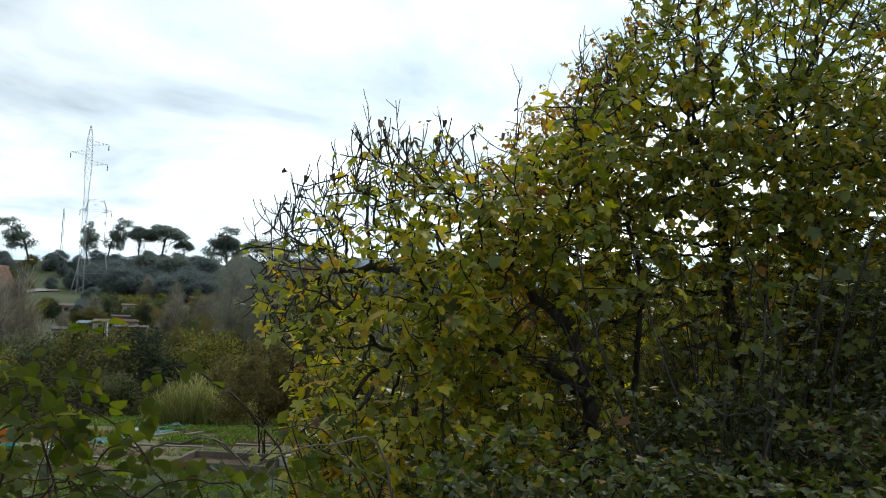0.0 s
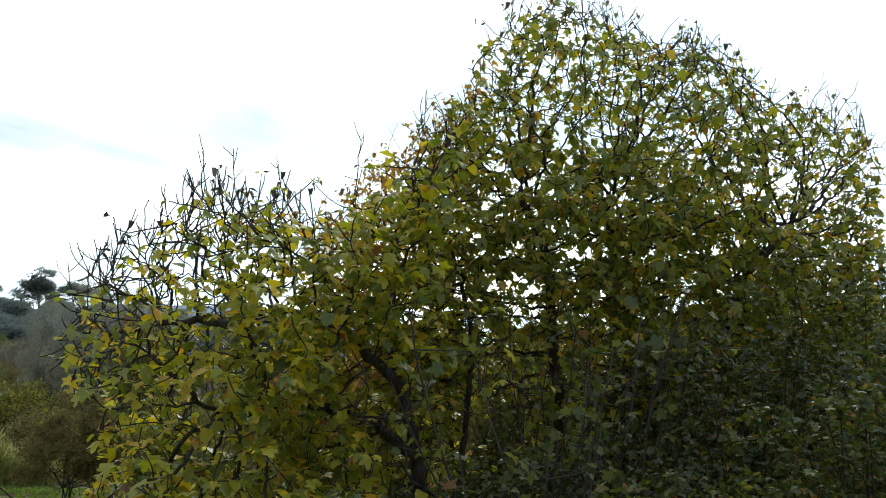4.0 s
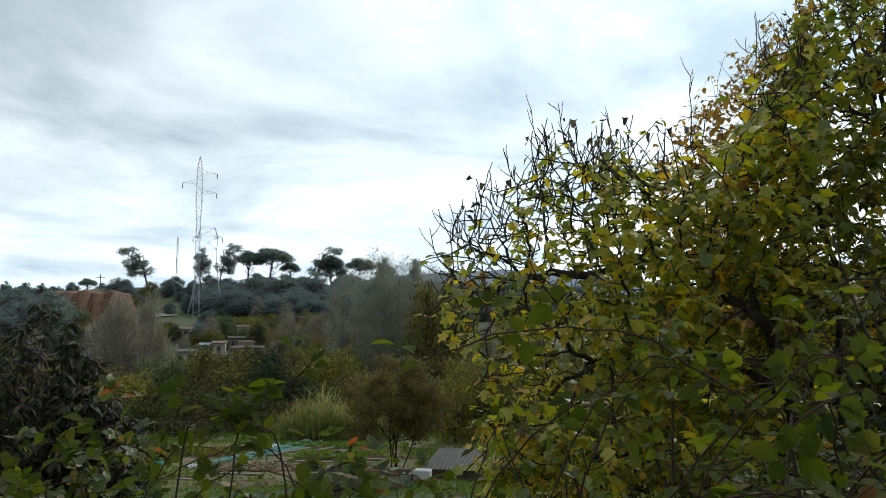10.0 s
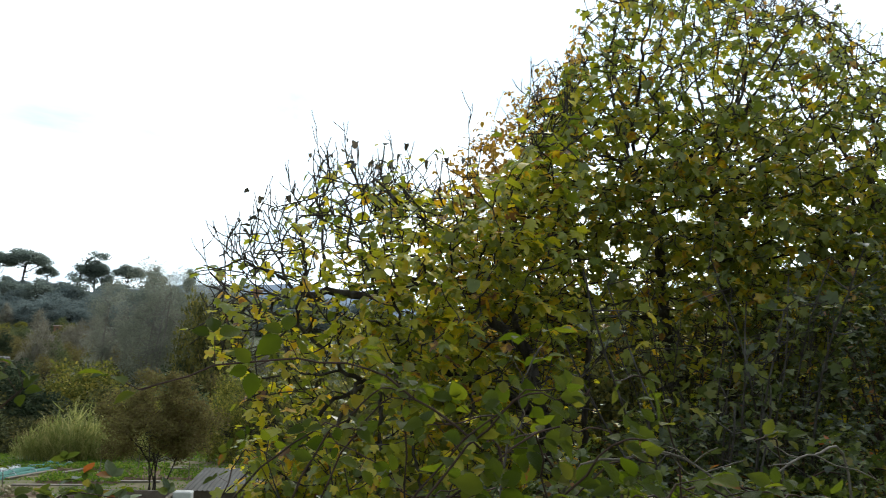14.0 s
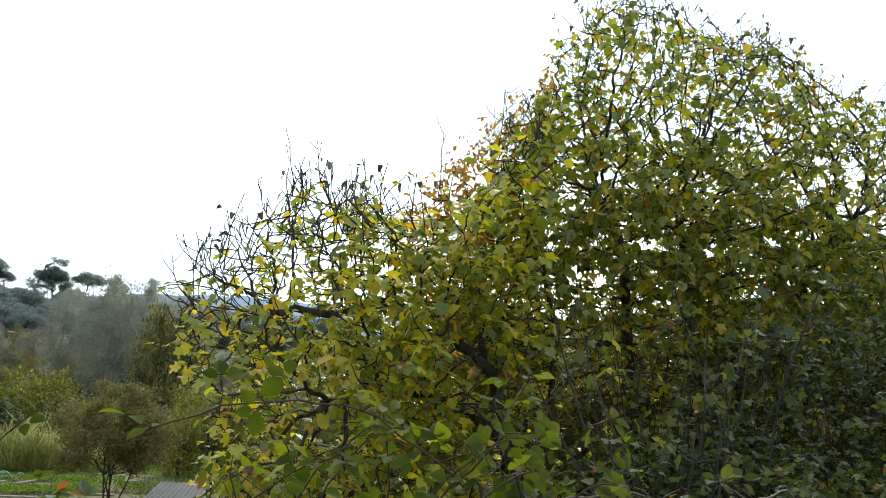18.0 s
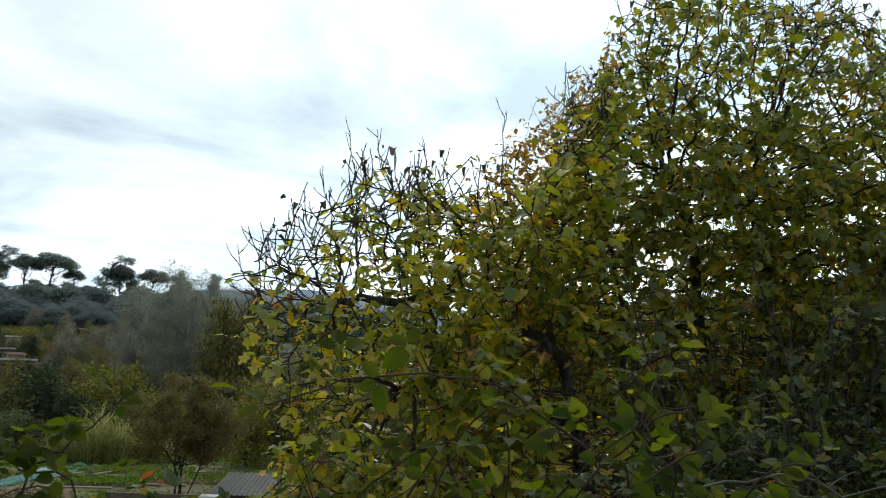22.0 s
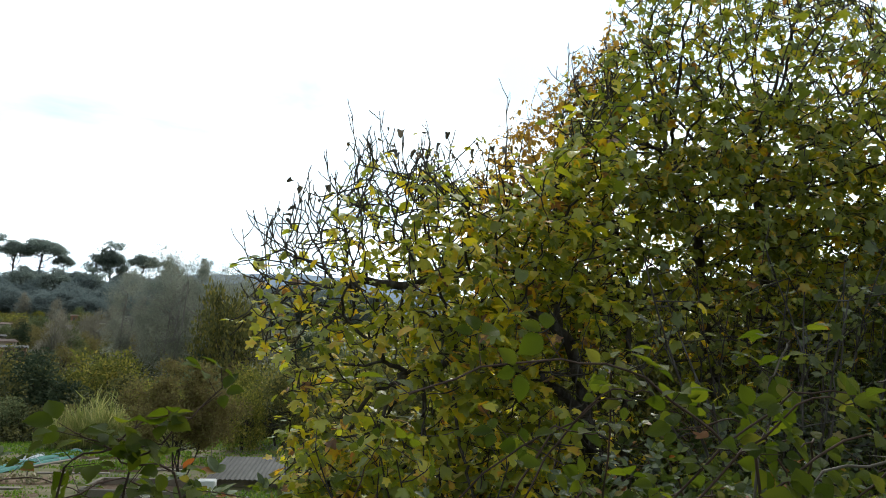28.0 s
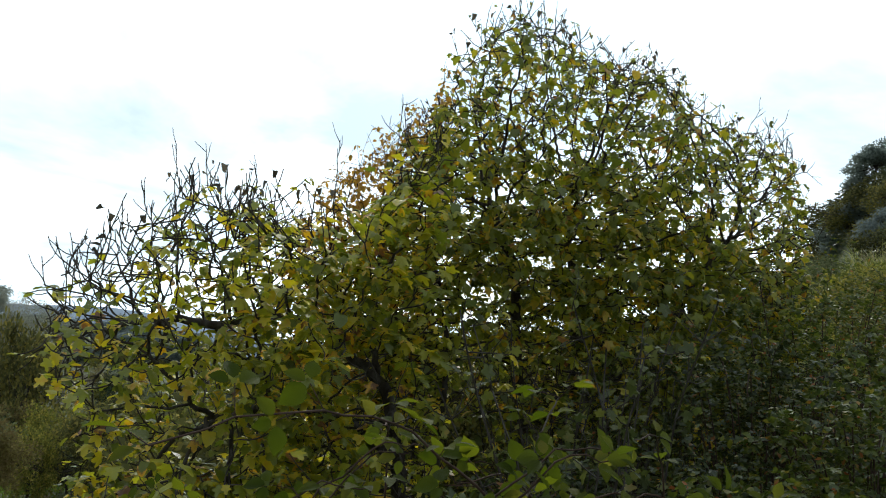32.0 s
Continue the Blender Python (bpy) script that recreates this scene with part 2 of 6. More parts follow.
M_DEEP = leaf_mat("dark_evergreen_leaf", [(0.0, (0.027, 0.041, 0.024)), (1.0, (0.077, 0.098, 0.050))], 0.15, rough=0.75, spec=0.06)
M_REED = leaf_mat("reed_blade", [(0.0, (0.150, 0.176, 0.049)), (0.6, (0.267, 0.283, 0.085)), (1.0, (0.482, 0.420, 0.179))], 0.35, rough=0.6, spec=0.15)
M_STRAW = leaf_mat("dry_grass_blade", [(0.0, (0.13, 0.13, 0.07)), (0.6, (0.22, 0.20, 0.11)), (1.0, (0.36, 0.31, 0.19))], 0.25)
M_GRASS = leaf_mat("grass_blade", [(0.0, (0.075, 0.15, 0.02)), (0.6, (0.15, 0.24, 0.034)), (1.0, (0.26, 0.29, 0.06))], 0.3, rough=0.7, spec=0.1)
M_BARK = solid_mat("dark_bark", (0.022, 0.018, 0.014), (0.055, 0.046, 0.037), 9, 0.95, bump=0.6, stretch=(1, 1, 0.3), c=(0.115, 0.107, 0.096), spec=0.15)
M_BARK_G = solid_mat("grey_bark", (0.11, 0.10, 0.085), (0.24, 0.22, 0.19), 7, 0.9, bump=0.5, stretch=(1, 1, 0.3))
M_CANE = solid_mat("bramble_cane", (0.035, 0.025, 0.018), (0.085, 0.05, 0.036), 12, 0.8, spec=0.2)
M_CANE_PALE = solid_mat("dry_cane", (0.075, 0.06, 0.045), (0.16, 0.135, 0.105), 12, 0.8)
# steel colour raised to stand in for haze on the distant pylons
M_STEEL = solid_mat("hazed_galvanised_steel", (0.34, 0.36, 0.38), (0.50, 0.52, 0.54), 3, 0.6, 0.2, bump=0.1)
M_GROUND = solid_mat("rough_grass_ground", (0.03, 0.045, 0.014), (0.062, 0.082, 0.022), 0.35, 0.95, fine=9, c=(0.10, 0.085, 0.04))
M_SOIL = solid_mat("tilled_soil", (0.095, 0.06, 0.036), (0.20, 0.13, 0.078), 2.5, 0.95, fine=18, bump=0.8)
M_RED = solid_mat("red_earth", (0.11, 0.058, 0.038), (0.21, 0.115, 0.072), 0.25, 0.95, fine=2.5, bump=0.9)
M_CONCRETE = solid_mat("weathered_concrete", (0.11, 0.09, 0.068), (0.25, 0.205, 0.155), 2.2, 0.9, bump=0.4)
M_WHITE = solid_mat("white_plaster", (0.55, 0.55, 0.53), (0.78, 0.78, 0.76), 1.5, 0.8, bump=0.2)
M_BEIGE = solid_mat("beige_plaster", (0.33, 0.28, 0.22), (0.48, 0.43, 0.36), 1.2, 0.85, bump=0.2)
M_ORANGE = solid_mat("orange_plaster", (0.24, 0.125, 0.075), (0.34, 0.19, 0.12), 1.2, 0.85, bump=0.2)
M_ROOF = solid_mat("fibre_cement_sheet", (0.042, 0.040, 0.034), (0.092, 0.087, 0.076), 2.0, 0.85, bump=0.3, stretch=(1, 0.25, 1))
M_TILE = solid_mat("clay_tile", (0.11, 0.068, 0.05), (0.19, 0.125, 0.095), 1.5, 0.85)
M_BLUE = solid_mat("faded_blue_sheet", (0.07, 0.14, 0.19), (0.13, 0.22, 0.27), 2, 0.7)
M_TEAL = solid_mat("teal_plastic", (0.01, 0.26, 0.24), (0.03, 0.42, 0.38), 2, 0.4)
M_NET = solid_mat("green_net", (0.045, 0.150, 0.120), (0.11, 0.26, 0.22), 3, 0.95, bump=0.5, fine=60)
M_FLEECE = solid_mat("white_fleece", (0.52, 0.55, 0.55), (0.74, 0.76, 0.76), 4, 0.8, bump=0.5)
M_WOOD = solid_mat("grey_board", (0.12, 0.10, 0.08), (0.26, 0.22, 0.17), 5, 0.85, stretch=(0.2, 1, 1))
M_DARK = solid_mat("dark_opening", (0.012, 0.012, 0.012), (0.03, 0.03, 0.03), 3, 0.6)
# the blue here is aerial haze painted as the ridge's base colour
M_MOUNT = solid_mat("haze_tinted_ridge", (0.17, 0.23, 0.30), (0.22, 0.28, 0.35), 0.01, 1.0, fine=0.08, bump=0.0)
# blue-grey mixed into the hill's green in place of distance haze
M_FARHILL = solid_mat("haze_tinted_wooded_hill", (0.05, 0.075, 0.075), (0.10, 0.12, 0.11), 0.02, 1.0, fine=0.15, bump=0.2)
M_DIRT = solid_mat("pale_track", (0.30, 0.27, 0.22), (0.45, 0.42, 0.36), 0.8, 0.95)
M_SUCKER = leaf_mat("sucker_leaf", [(0.0, (0.044, 0.060, 0.017)), (0.5, (0.088, 0.105, 0.025)), (0.9, (0.165, 0.170, 0.036)), (1.0, (0.331, 0.220, 0.053))], 0.45, rough=0.42, spec=0.55, spots=14.0)
M_OLDWHITE = solid_mat("stained_whitewash", (0.30, 0.29, 0.26), (0.50, 0.49, 0.46), 1.5, 0.85, bump=0.2)
M_PLOT = solid_mat("weedy_garden_soil", (0.060, 0.088, 0.022), (0.125, 0.115, 0.045), 1.1, 0.95, fine=9, c=(0.20, 0.145, 0.085), stretch=(0.35, 1, 1))
M_FALLEN = leaf_mat("fallen_leaf", [(0.0, (0.30, 0.15, 0.08)), (1.0, (0.48, 0.28, 0.17))], 0.3, piece=True, spots=25.0)
M_BROAD = leaf_mat("broad_young_leaf", [(0.0, (0.052, 0.072, 0.008)), (0.6, (0.081, 0.099, 0.011)), (1.0, (0.133, 0.126, 0.019))], 0.6, rough=0.6, spec=0.2, piece=True, spots=30.0)


# ---- mesh tools ----
def smooth_step(v, a, b):
    t = np.clip((np.asarray(v, float) - a) / (b - a), 0, 1)
    return t * t * (3 - 2 * t)


def mesh_from(name, verts, faces, mat, shade=False):
    """A mesh from an array of points and an array (or list) of faces."""
    me = bpy.data.meshes.new(name)
    verts = np.asarray(verts, np.float32)
    if isinstance(faces, np.ndarray):
        k = faces.shape[1]
        me.vertices.add(len(verts))
        me.vertices.foreach_set("co", verts.ravel())
        me.loops.add(faces.size)
        me.loops.foreach_set("vertex_index", faces.astype(np.int32).ravel())
        me.polygons.add(len(faces))
        me.polygons.foreach_set("loop_start", np.arange(0, faces.size, k, dtype=np.int32))
        me.update(calc_edges=True)
    else:
        me.from_pydata(verts.tolist(), [], faces)
    me.materials.append(mat)
    if shade:
        me.shade_smooth()
    return me


def part_mesh(name, me, parent=None, label=""):
    ob = new(name, me)
    if parent is not None:
        ob.parent = parent
    if label:
        tagged(ob, label)
    return ob


def part(name, bm, mat, parent, label=""):
    me = bpy.data.meshes.new(name)
    bm.to_mesh(me)
    bm.free()
    me.materials.append(mat)
    return part_mesh(name, me, parent, label)


def thing(name, x, y, z, label, category, group="", rz=0.0, kind=""):
    e = new(name)
    e.matrix_basis = pose(x, y, z, 0, 0, rz)
    e.empty_display_size = 0.2
    return tagged(e, label, category, group, kind)


def tubes(paths, sides=5):
    """Tapered tubes along lists of (points, radii), as points and quads."""
    V, F, n = [], [], 0
    ring = np.arange(sides) * 2 * np.pi / sides
    cs = np.stack([np.cos(ring), np.sin(ring)], 1)
    for pts, rad in paths:
        pts = np.asarray(pts, float)
        d = np.gradient(pts, axis=0)
        d /= np.linalg.norm(d, axis=1, keepdims=True) + 1e-9
        ref = np.where(np.abs(d[:, 2:3]) > 0.9, [[1.0, 0, 0]], [[0, 0, 1.0]])
        a = np.cross(d, ref)
        a /= np.linalg.norm(a, axis=1, keepdims=True) + 1e-9
        b = np.cross(d, a)
        rad = np.asarray(rad, float)[:, None, None]
        P = pts[:, None] + rad * (cs[None, :, :1] * a[:, None] + cs[None, :, 1:] * b[:, None])
        V.append(P.reshape(-1, 3))
        i = np.arange(len(pts) - 1)[:, None] * sides
        j = np.arange(sides)[None]
        k = (j + 1) % sides
        F.append((np.stack([i + j, i + k, i + sides + k, i + sides + j], -1).reshape(-1, 4)) + n)
        n += len(pts) * sides
    return np.concatenate(V), np.concatenate(F)


def frames_for(dirs, normals):
    """Turns whose y runs along dirs and whose z is near normals."""
    y = dirs / (np.linalg.norm(dirs, axis=1, keepdims=True) + 1e-9)
    x = np.cross(y, normals)
    x /= np.linalg.norm(x, axis=1, keepdims=True) + 1e-9
    z = np.cross(x, y)
    return np.stack([x, y, z], -1)


def scatter(template, pos, dirs, normals, size):
    """All copies of a leaf template (points, triangles) as points and triangles."""
    tv, tf = template
    R = frames_for(dirs, normals) * np.asarray(size)[:, None, None]
    V = pos[:, None] + np.einsum("nij,kj->nki", R, tv)
    F = tf[None] + (np.arange(len(pos)) * len(tv))[:, None, None]
    return V.reshape(-1, 3), F.reshape(-1, tf.shape[1])


def outline_leaf(pts, fold=0.12, droop=0.10):
    """A leaf of unit length from half an outline (x, y), folded along its rib and drooping at its tip."""
    rib = [(0, y) for _, y in pts]
    V, F = [], []
    for (x, y) in pts:
        for s in (-1, 0, 1):
            V.append((s * x, y, abs(s) * x * fold * 2 - droop * y * y))
    for i in range(len(pts) - 1):
        for s in (0, 1):
            a = 3 * i + s
            F += [(a, a + 1, a + 4), (a, a + 4, a + 3)]
    return np.array(V), np.array(F)


def lobed_leaf(lobes=5, deep=0.66, wide=0.26, cup=0.30, droop=0.22):
    """A fig leaf: broad blunt lobes round a heart-shaped base, cupped, of unit length."""
    V, F = [(0, 0.30, 0.0)], []
    spread = np.linspace(-2.1, 2.1, lobes)
    rim = [(0, 0.06)]
    for n, a in enumerate(spread):
        long = 0.70 - 0.26 * abs(a) / 2.1
        for q, k in ((-wide, 0.88), (0, 1.0), (wide, 0.88)):
            rim.append((math.sin(a + q) * long * k, 0.30 + math.cos(a + q) * long * k))
        if n < lobes - 1:
            c = (a + spread[n + 1]) / 2
            far = deep * (0.70 - 0.26 * abs(c) / 2.1)
            rim.append((math.sin(c) * far, 0.30 + math.cos(c) * far))
    for x, y in rim:
        V.append((x, y, cup * (x * x) - droop * (y - 0.3) ** 2 + 0.05 * math.sin(7 * x + 5 * y)))
    for i in range(1, len(rim) + 1):
        F.append((0, i, i % len(rim) + 1))
    return np.array(V), np.array(F)


FIG_LEAF = lobed_leaf(5, 0.62, 0.25)
FIG_LEAF_C = lobed_leaf(5, 0.64, 0.25, -1.1, 0.8)
FIG_LEAF_U = lobed_leaf(3, 0.65, 0.32, 1.6, 0.5)
FIG_LEAF_3 = lobed_leaf(3, 0.8, 0.4)
OVATE = outline_leaf([(0.03, 0.0), (0.22, 0.16), (0.31, 0.40), (0.24, 0.70), (0.09, 0.9), (0.0, 1.0)])
SERRATE = outline_leaf([(0.02, 0.0), (0.20, 0.10), (0.25, 0.2), (0.32, 0.22), (0.33, 0.34), (0.38, 0.36), (0.35, 0.48), (0.385, 0.50), (0.31, 0.62), (0.33, 0.645), (0.22, 0.76), (0.23, 0.79), (0.10, 0.90), (0.0, 1.02)], 0.16, 0.16)
LANCE = outline_leaf([(0.02, 0.0), (0.10, 0.2), (0.15, 0.5), (0.10, 0.8), (0.0, 1.0)], 0.2, 0.35)
TINY = (np.array([(0, 0, 0), (-0.3, 0.45, 0.06), (0.3, 0.45, 0.06), (0, 1, -0.08)]), np.array([(0, 2, 1), (1, 2, 3)]))
BLADE = outline_leaf([(0.022, 0.0), (0.026, 0.35), (0.02, 0.7), (0.0, 1.0)], 0.1, 0.42)


def unit(v):
    return v / (np.linalg.norm(v) + 1e-9)


def bough(rng, start, way, length, n, bend, wobble=0.08):
    """A wandering line that turns towards bend as it goes."""
    p, d, out = np.array(start, float), unit(np.array(way, float)), []
    step = length / (n - 1)
    for i in range(n):
        out.append(p.copy())
        d = unit(d + np.array(bend) * step + rng.normal(0, wobble, 3))
        p = p + d * step
    return np.array(out)


def spline(pts, n):
    """A smooth line of n points through the given ones."""
    pts = np.array(pts, float)
    t = np.linspace(0, len(pts) - 1, n)
    i = np.clip(t.astype(int), 0, len(pts) - 2)
    f = (t - i)[:, None]
    p0, p1, p2, p3 = pts[np.maximum(i - 1, 0)], pts[i], pts[i + 1], pts[np.minimum(i + 2, len(pts) - 1)]
    return 0.5 * (2 * p1 + (p2 - p0) * f + (2 * p0 - 5 * p1 + 4 * p2 - p3) * f * f + (3 * p1 - p0 - 3 * p2 + p3) * f**3)


def bar(bm, a, b, w, h=None):
    """A square bar from a to b."""
    a, b = Vector(a), Vector(b)
    d = b - a
    m = Matrix.Translation((a + b) / 2) @ d.to_track_quat("Z", "Y").to_matrix().to_4x4() @ Matrix.Diagonal((w, h or w, d.length, 1))
    bmesh.ops.create_cube(bm, size=1, matrix=m)


def box(bm, x0, x1, y0, y1, z0, z1, bevel=0.0):
    m = Matrix.Translation(((x0 + x1) / 2, (y0 + y1) / 2, (z0 + z1) / 2)) @ Matrix.Diagonal((x1 - x0, y1 - y0, z1 - z0, 1))
    r = bmesh.ops.create_cube(bm, size=1, matrix=m)
    if bevel:
        vs = set(r["verts"])
        bmesh.ops.bevel(bm, geom=[e for e in bm.edges if e.verts[0] in vs], offset=bevel, segments=1, affect="EDGES")

# ---- ground ----
PROFILE_Y = [-400, 0, 18, 36, 45, 70, 110, 157, 205, 235, 262, 300, 420, 900, 4500]
PROFILE_Z = [4, 0, 0, 0, -0.8, -1.3, -0.6, 1.4, 3.8, 6.6, 13.2, 14.0, 6, 0, -10]


def ground_z(x, y):
    """The height of the ground: the path's terrace, the bank, the garden, the valley and its ridges."""
    x, y = np.asarray(x, float), np.asarray(y, float)
    a = 2.6 + 0.8 * np.clip(x - 3, 0, 9)
    b = 14 + 1.2 * np.clip(x - 3, 0, 12)
    t = np.clip((y - a) / (b - a), 0, 1)
    z = -3.6 * t * t * (3 - 2 * t) + np.interp(y, PROFILE_Y, PROFILE_Z)
    z = z - smooth_step(y, 235, 262) * 6.0 * smooth_step(x, -64, -100) - smooth_step(y, 235, 262) * 8.0 * smooth_step(x, 20, 90)
    far = np.hypot(x, y)
    turn = np.degrees(np.arctan2(x, y))
    rise = smooth_step(turn, 53, 64) * (1 - smooth_step(turn, 130, 170))
    z = z + 32 * smooth_step(far, 10, 120) * rise
    z = z + 0.5 * np.sin(x * 0.11 + 1.3) * np.sin(y * 0.09) * smooth_step(far, 40, 90)
    z = z + 0.08 * np.sin(x * 1.3) * np.cos(y * 1.1 + 0.7) * smooth_step(far, 2, 6) * (1 - smooth_step(y, 14, 18))
    return z


def build_ground():
    def axis(hi, lo):
        fine = np.arange(-14, 40, 0.6)
        out = np.geomspace(40, hi, 60)
        inn = -np.geomspace(14, lo, 40)
        return np.unique(np.concatenate([inn, fine, out]).round(3))

    xs, ys = axis(3500, 3500), axis(4200, 600)
    X, Y = np.meshgrid(xs, ys)
    V = np.stack([X, Y, ground_z(X, Y)], -1).reshape(-1, 3)
    nx = len(xs)
    i = (np.arange(len(ys) - 1)[:, None] * nx + np.arange(nx - 1)[None]).ravel()
    F = np.stack([i, i + 1, i + nx + 1, i + nx], -1)
    g = part_mesh("ground", mesh_from("ground", V, F, M_GROUND, True))
    tagged(g, "rough grassy ground falling from the path to the garden", "ground", kind="structure")


build_ground()


def ridge(name, x0, x1, y, tops, base, mat, label, depth):
    """A far ridge: a hill sheet with an uneven crest."""
    n = 90
    rng = np.random.default_rng(int(y))
    xs = np.linspace(x0, x1, n)
    crest = np.interp(np.linspace(0, 1, n), np.linspace(0, 1, len(tops)), tops) + np.convolve(rng.normal(0, 1, n + 8), np.ones(9) / 9, "valid") * (max(tops) - base) * 0.05
    rows = [(0, y - depth, 0.0), (1, y - depth * 0.4, 0.62), (2, y, 1.0), (3, y + depth, 0.1)]
    V = np.concatenate([np.stack([xs, np.full(n, yy) + rng.normal(0, depth * 0.03, n), base + (crest - base) * k], -1) for _, yy, k in rows])
    i = (np.arange(3)[:, None] * n + np.arange(n - 1)[None]).ravel()
    ob = part_mesh(name, mesh_from(name, V, np.stack([i, i + 1, i + n + 1, i + n], -1), mat, True))
    tagged(ob, label, "hill", kind="structure")


ridge("backdrop_hill", -700, 60, 700, [30, 30, 24, 20, 21, 20, 20, 14, 6], -15, M_FARHILL, "far wooded hill closing the valley", 110)
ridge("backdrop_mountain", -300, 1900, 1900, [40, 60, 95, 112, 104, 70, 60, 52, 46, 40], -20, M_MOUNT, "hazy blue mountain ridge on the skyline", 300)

# ---- far trees: a few kinds, each built once and planted many times ----
def crown_mesh(name, rng, clumps, per, size, mat, flat=0.75, template=TINY, upward=0.3):
    """A crown of many small leaves gathered in clumps (x, y, z, radius)."""
    P, D, Nn = [], [], []
    for x, y, z, r in clumps:
        v = rng.normal(0, 1, (per, 3))
        v /= np.linalg.norm(v, axis=1, keepdims=True)
        v *= (rng.random((per, 1)) ** 0.45) * r * (0.75 + 0.5 * rng.random((per, 1)))
        v[:, 2] *= flat
        P.append(v + (x, y, z))
        D.append(v / r + rng.normal(0, 0.6, (per, 3)) + (0, 0, 1.8 if template is BLADE else upward))
        Nn.append(rng.normal(0, 1, (per, 3)) + (0, 0, 0.8))
    P, D, Nn = map(np.concatenate, (P, D, Nn))
    V, F = scatter(template, P, D, Nn, size * rng.uniform(0.6, 1.4, len(P)))
    return mesh_from(name, V, F, mat)


def limbs_mesh(name, rng, clumps, height, r0, fork, mat, lean=(0, 0), stems=1, singly=False):
    """A trunk that forks towards the clumps."""
    paths, hub = [], []
    for s in range(stems):
        foot = rng.normal(0, 0.18 * (stems > 1), 3) * (1, 1, 0)
        tip = np.array([lean[0], lean[1], height * fork]) + rng.normal(0, 0.25 * height * fork * (stems > 1), 3) * (1, 1, 0.1)
        mid = (foot + tip) / 2 + rng.normal(0, 0.04 * height, 3) * (1, 1, 0)
        pts = spline([foot - (0, 0, 0.4), mid, tip], 7)
        paths.append((pts, np.linspace(r0, r0 * 0.6, 7)))
        hub.append(pts)
    V, F = tubes(paths, 6)
    stem = mesh_from(name, V, F, mat, True)
    paths = []
    for i, (x, y, z, r) in enumerate(clumps):
        base = hub[i % stems]
        start = base[min(6, 3 + int(3.9 * rng.random()))] if z > base[-1][2] * 0.7 else base[3]
        end = np.array([x, y, z])
        mid = start * 0.5 + end * 0.5 + rng.normal(0, 0.08 * height, 3) - (0, 0, 0.05 * height)
        paths.append((spline([start, mid, end], 5), np.linspace(r0 * 0.42, r0 * 0.07, 5)))
    if singly:
        return stem, [mesh_from("limb", *tubes([p], 4), mat, True) for p in paths]
    return stem, [mesh_from("limb_fan", *tubes(paths, 4), mat, True)]


def wood_parts(t, rng, clumps, height, r0, fork, bark, lean=(0, 0), stems=1):
    singly = t.name.split(".")[0] in ("brown_shrub", "loquat_tree")
    stem, limbs = limbs_mesh("trunk", rng, clumps, height, r0, fork, bark, lean, stems, singly)
    part_mesh("trunk", stem, t)
    for me in limbs:
        ob = part_mesh("limb" if singly else "limb_fan", me, t)
        if not singly:
            ob["kind"] = "stuff"


def tree_thing(name, label, category, group, clumps, per, size, leaf, bark, height, r0, fork, seed, lean=(0, 0), flat=0.75, stems=1, template=TINY):
    rng = np.random.default_rng(seed)
    t = thing(name, 0, 0, 0, label, category, group)
    wood_parts(t, rng, clumps, height, r0, fork, bark, lean, stems)
    part_mesh("crown", crown_mesh("crown", rng, clumps, per, size, leaf, flat, template), t)["kind"] = "stuff"
    return t


def dome(rng, n, w, z0, z1, r, hollow=0.5, pointy=1.0):
    """Clump places over a domed crown of half width w between two heights."""
    out = []
    while len(out) < n:
        x, y, k = rng.uniform(-1, 1), rng.uniform(-1, 1), rng.random()
        lim = math.sqrt(max(0.0, 1 - k ** (2 / pointy))) * (0.55 + 0.45 * min(1, k * 4))
        q = math.hypot(x, y)
        if q < lim and (q > lim * hollow or k > 0.7):
            out.append((x * w, y * w, z0 + k * (z1 - z0), r * rng.uniform(0.7, 1.25)))
    return out


PLANTED = set()


def plant(kind, x, y, size=1.0, turn=0.0, z=None, wide=1.0, label=""):
    """A tree of that kind with its foot on the ground; the first one is the built one itself."""
    zz = float(ground_z(x, y)) if z is None else z
    m = pose(x, y, zz, 0, 0, turn) @ Matrix.Diagonal((size * wide, size * wide, size, 1))
    if kind.name not in PLANTED:
        PLANTED.add(kind.name)
        kind.matrix_basis = m
        ob = kind
        return tagged(ob, label) if label else ob
    ob = copy_thing(kind, pose(0, 0, 0))
    ob.matrix_basis = m
    return tagged(ob, label) if label else ob


rng = np.random.default_rng(11)
G_PINE = "pines on the hill"
pine_a = tree_thing("stone_pine", "tall umbrella pine with a flat dark crown on the hill", "pine tree", G_PINE, [(x, y, 7.6 + 3.2 * (1 - (x * x + y * y) / 16) * rng.uniform(0.4, 1.0) + rng.normal(0, 0.3), 1.45) for x, y in rng.uniform(-3.6, 3.6, (38, 2)) if x * x + y * y < 13], 230, 0.42, M_PINE_HAZED, M_BARK, 12, 0.24, 0.62, 1, (0.4, 0), 0.75)
pine_b = tree_thing("leaning_pine", "leaning pine with ragged open dark crown", "pine tree", G_PINE, [(1.2 + 0.2 * k + rng.normal(0, 1.3), rng.normal(0, 1.2), 5.0 + (k % 13) * 0.56 + rng.normal(0, 0.5), 1.3) for k in range(20)], 230, 0.4, M_PINE_HAZED, M_BARK, 12, 0.26, 0.85, 2, (2.6, 0), 0.85)
pine_c = tree_thing("round_pine", "dark round-headed pine on the ridge", "pine tree", G_PINE, dome(rng, 22, 3.0, 3.5, 11, 1.3, 0.4), 170, 0.42, M_PINE_HAZED, M_BARK, 11, 0.26, 0.7, 3, (0.2, 0.1), 0.75)
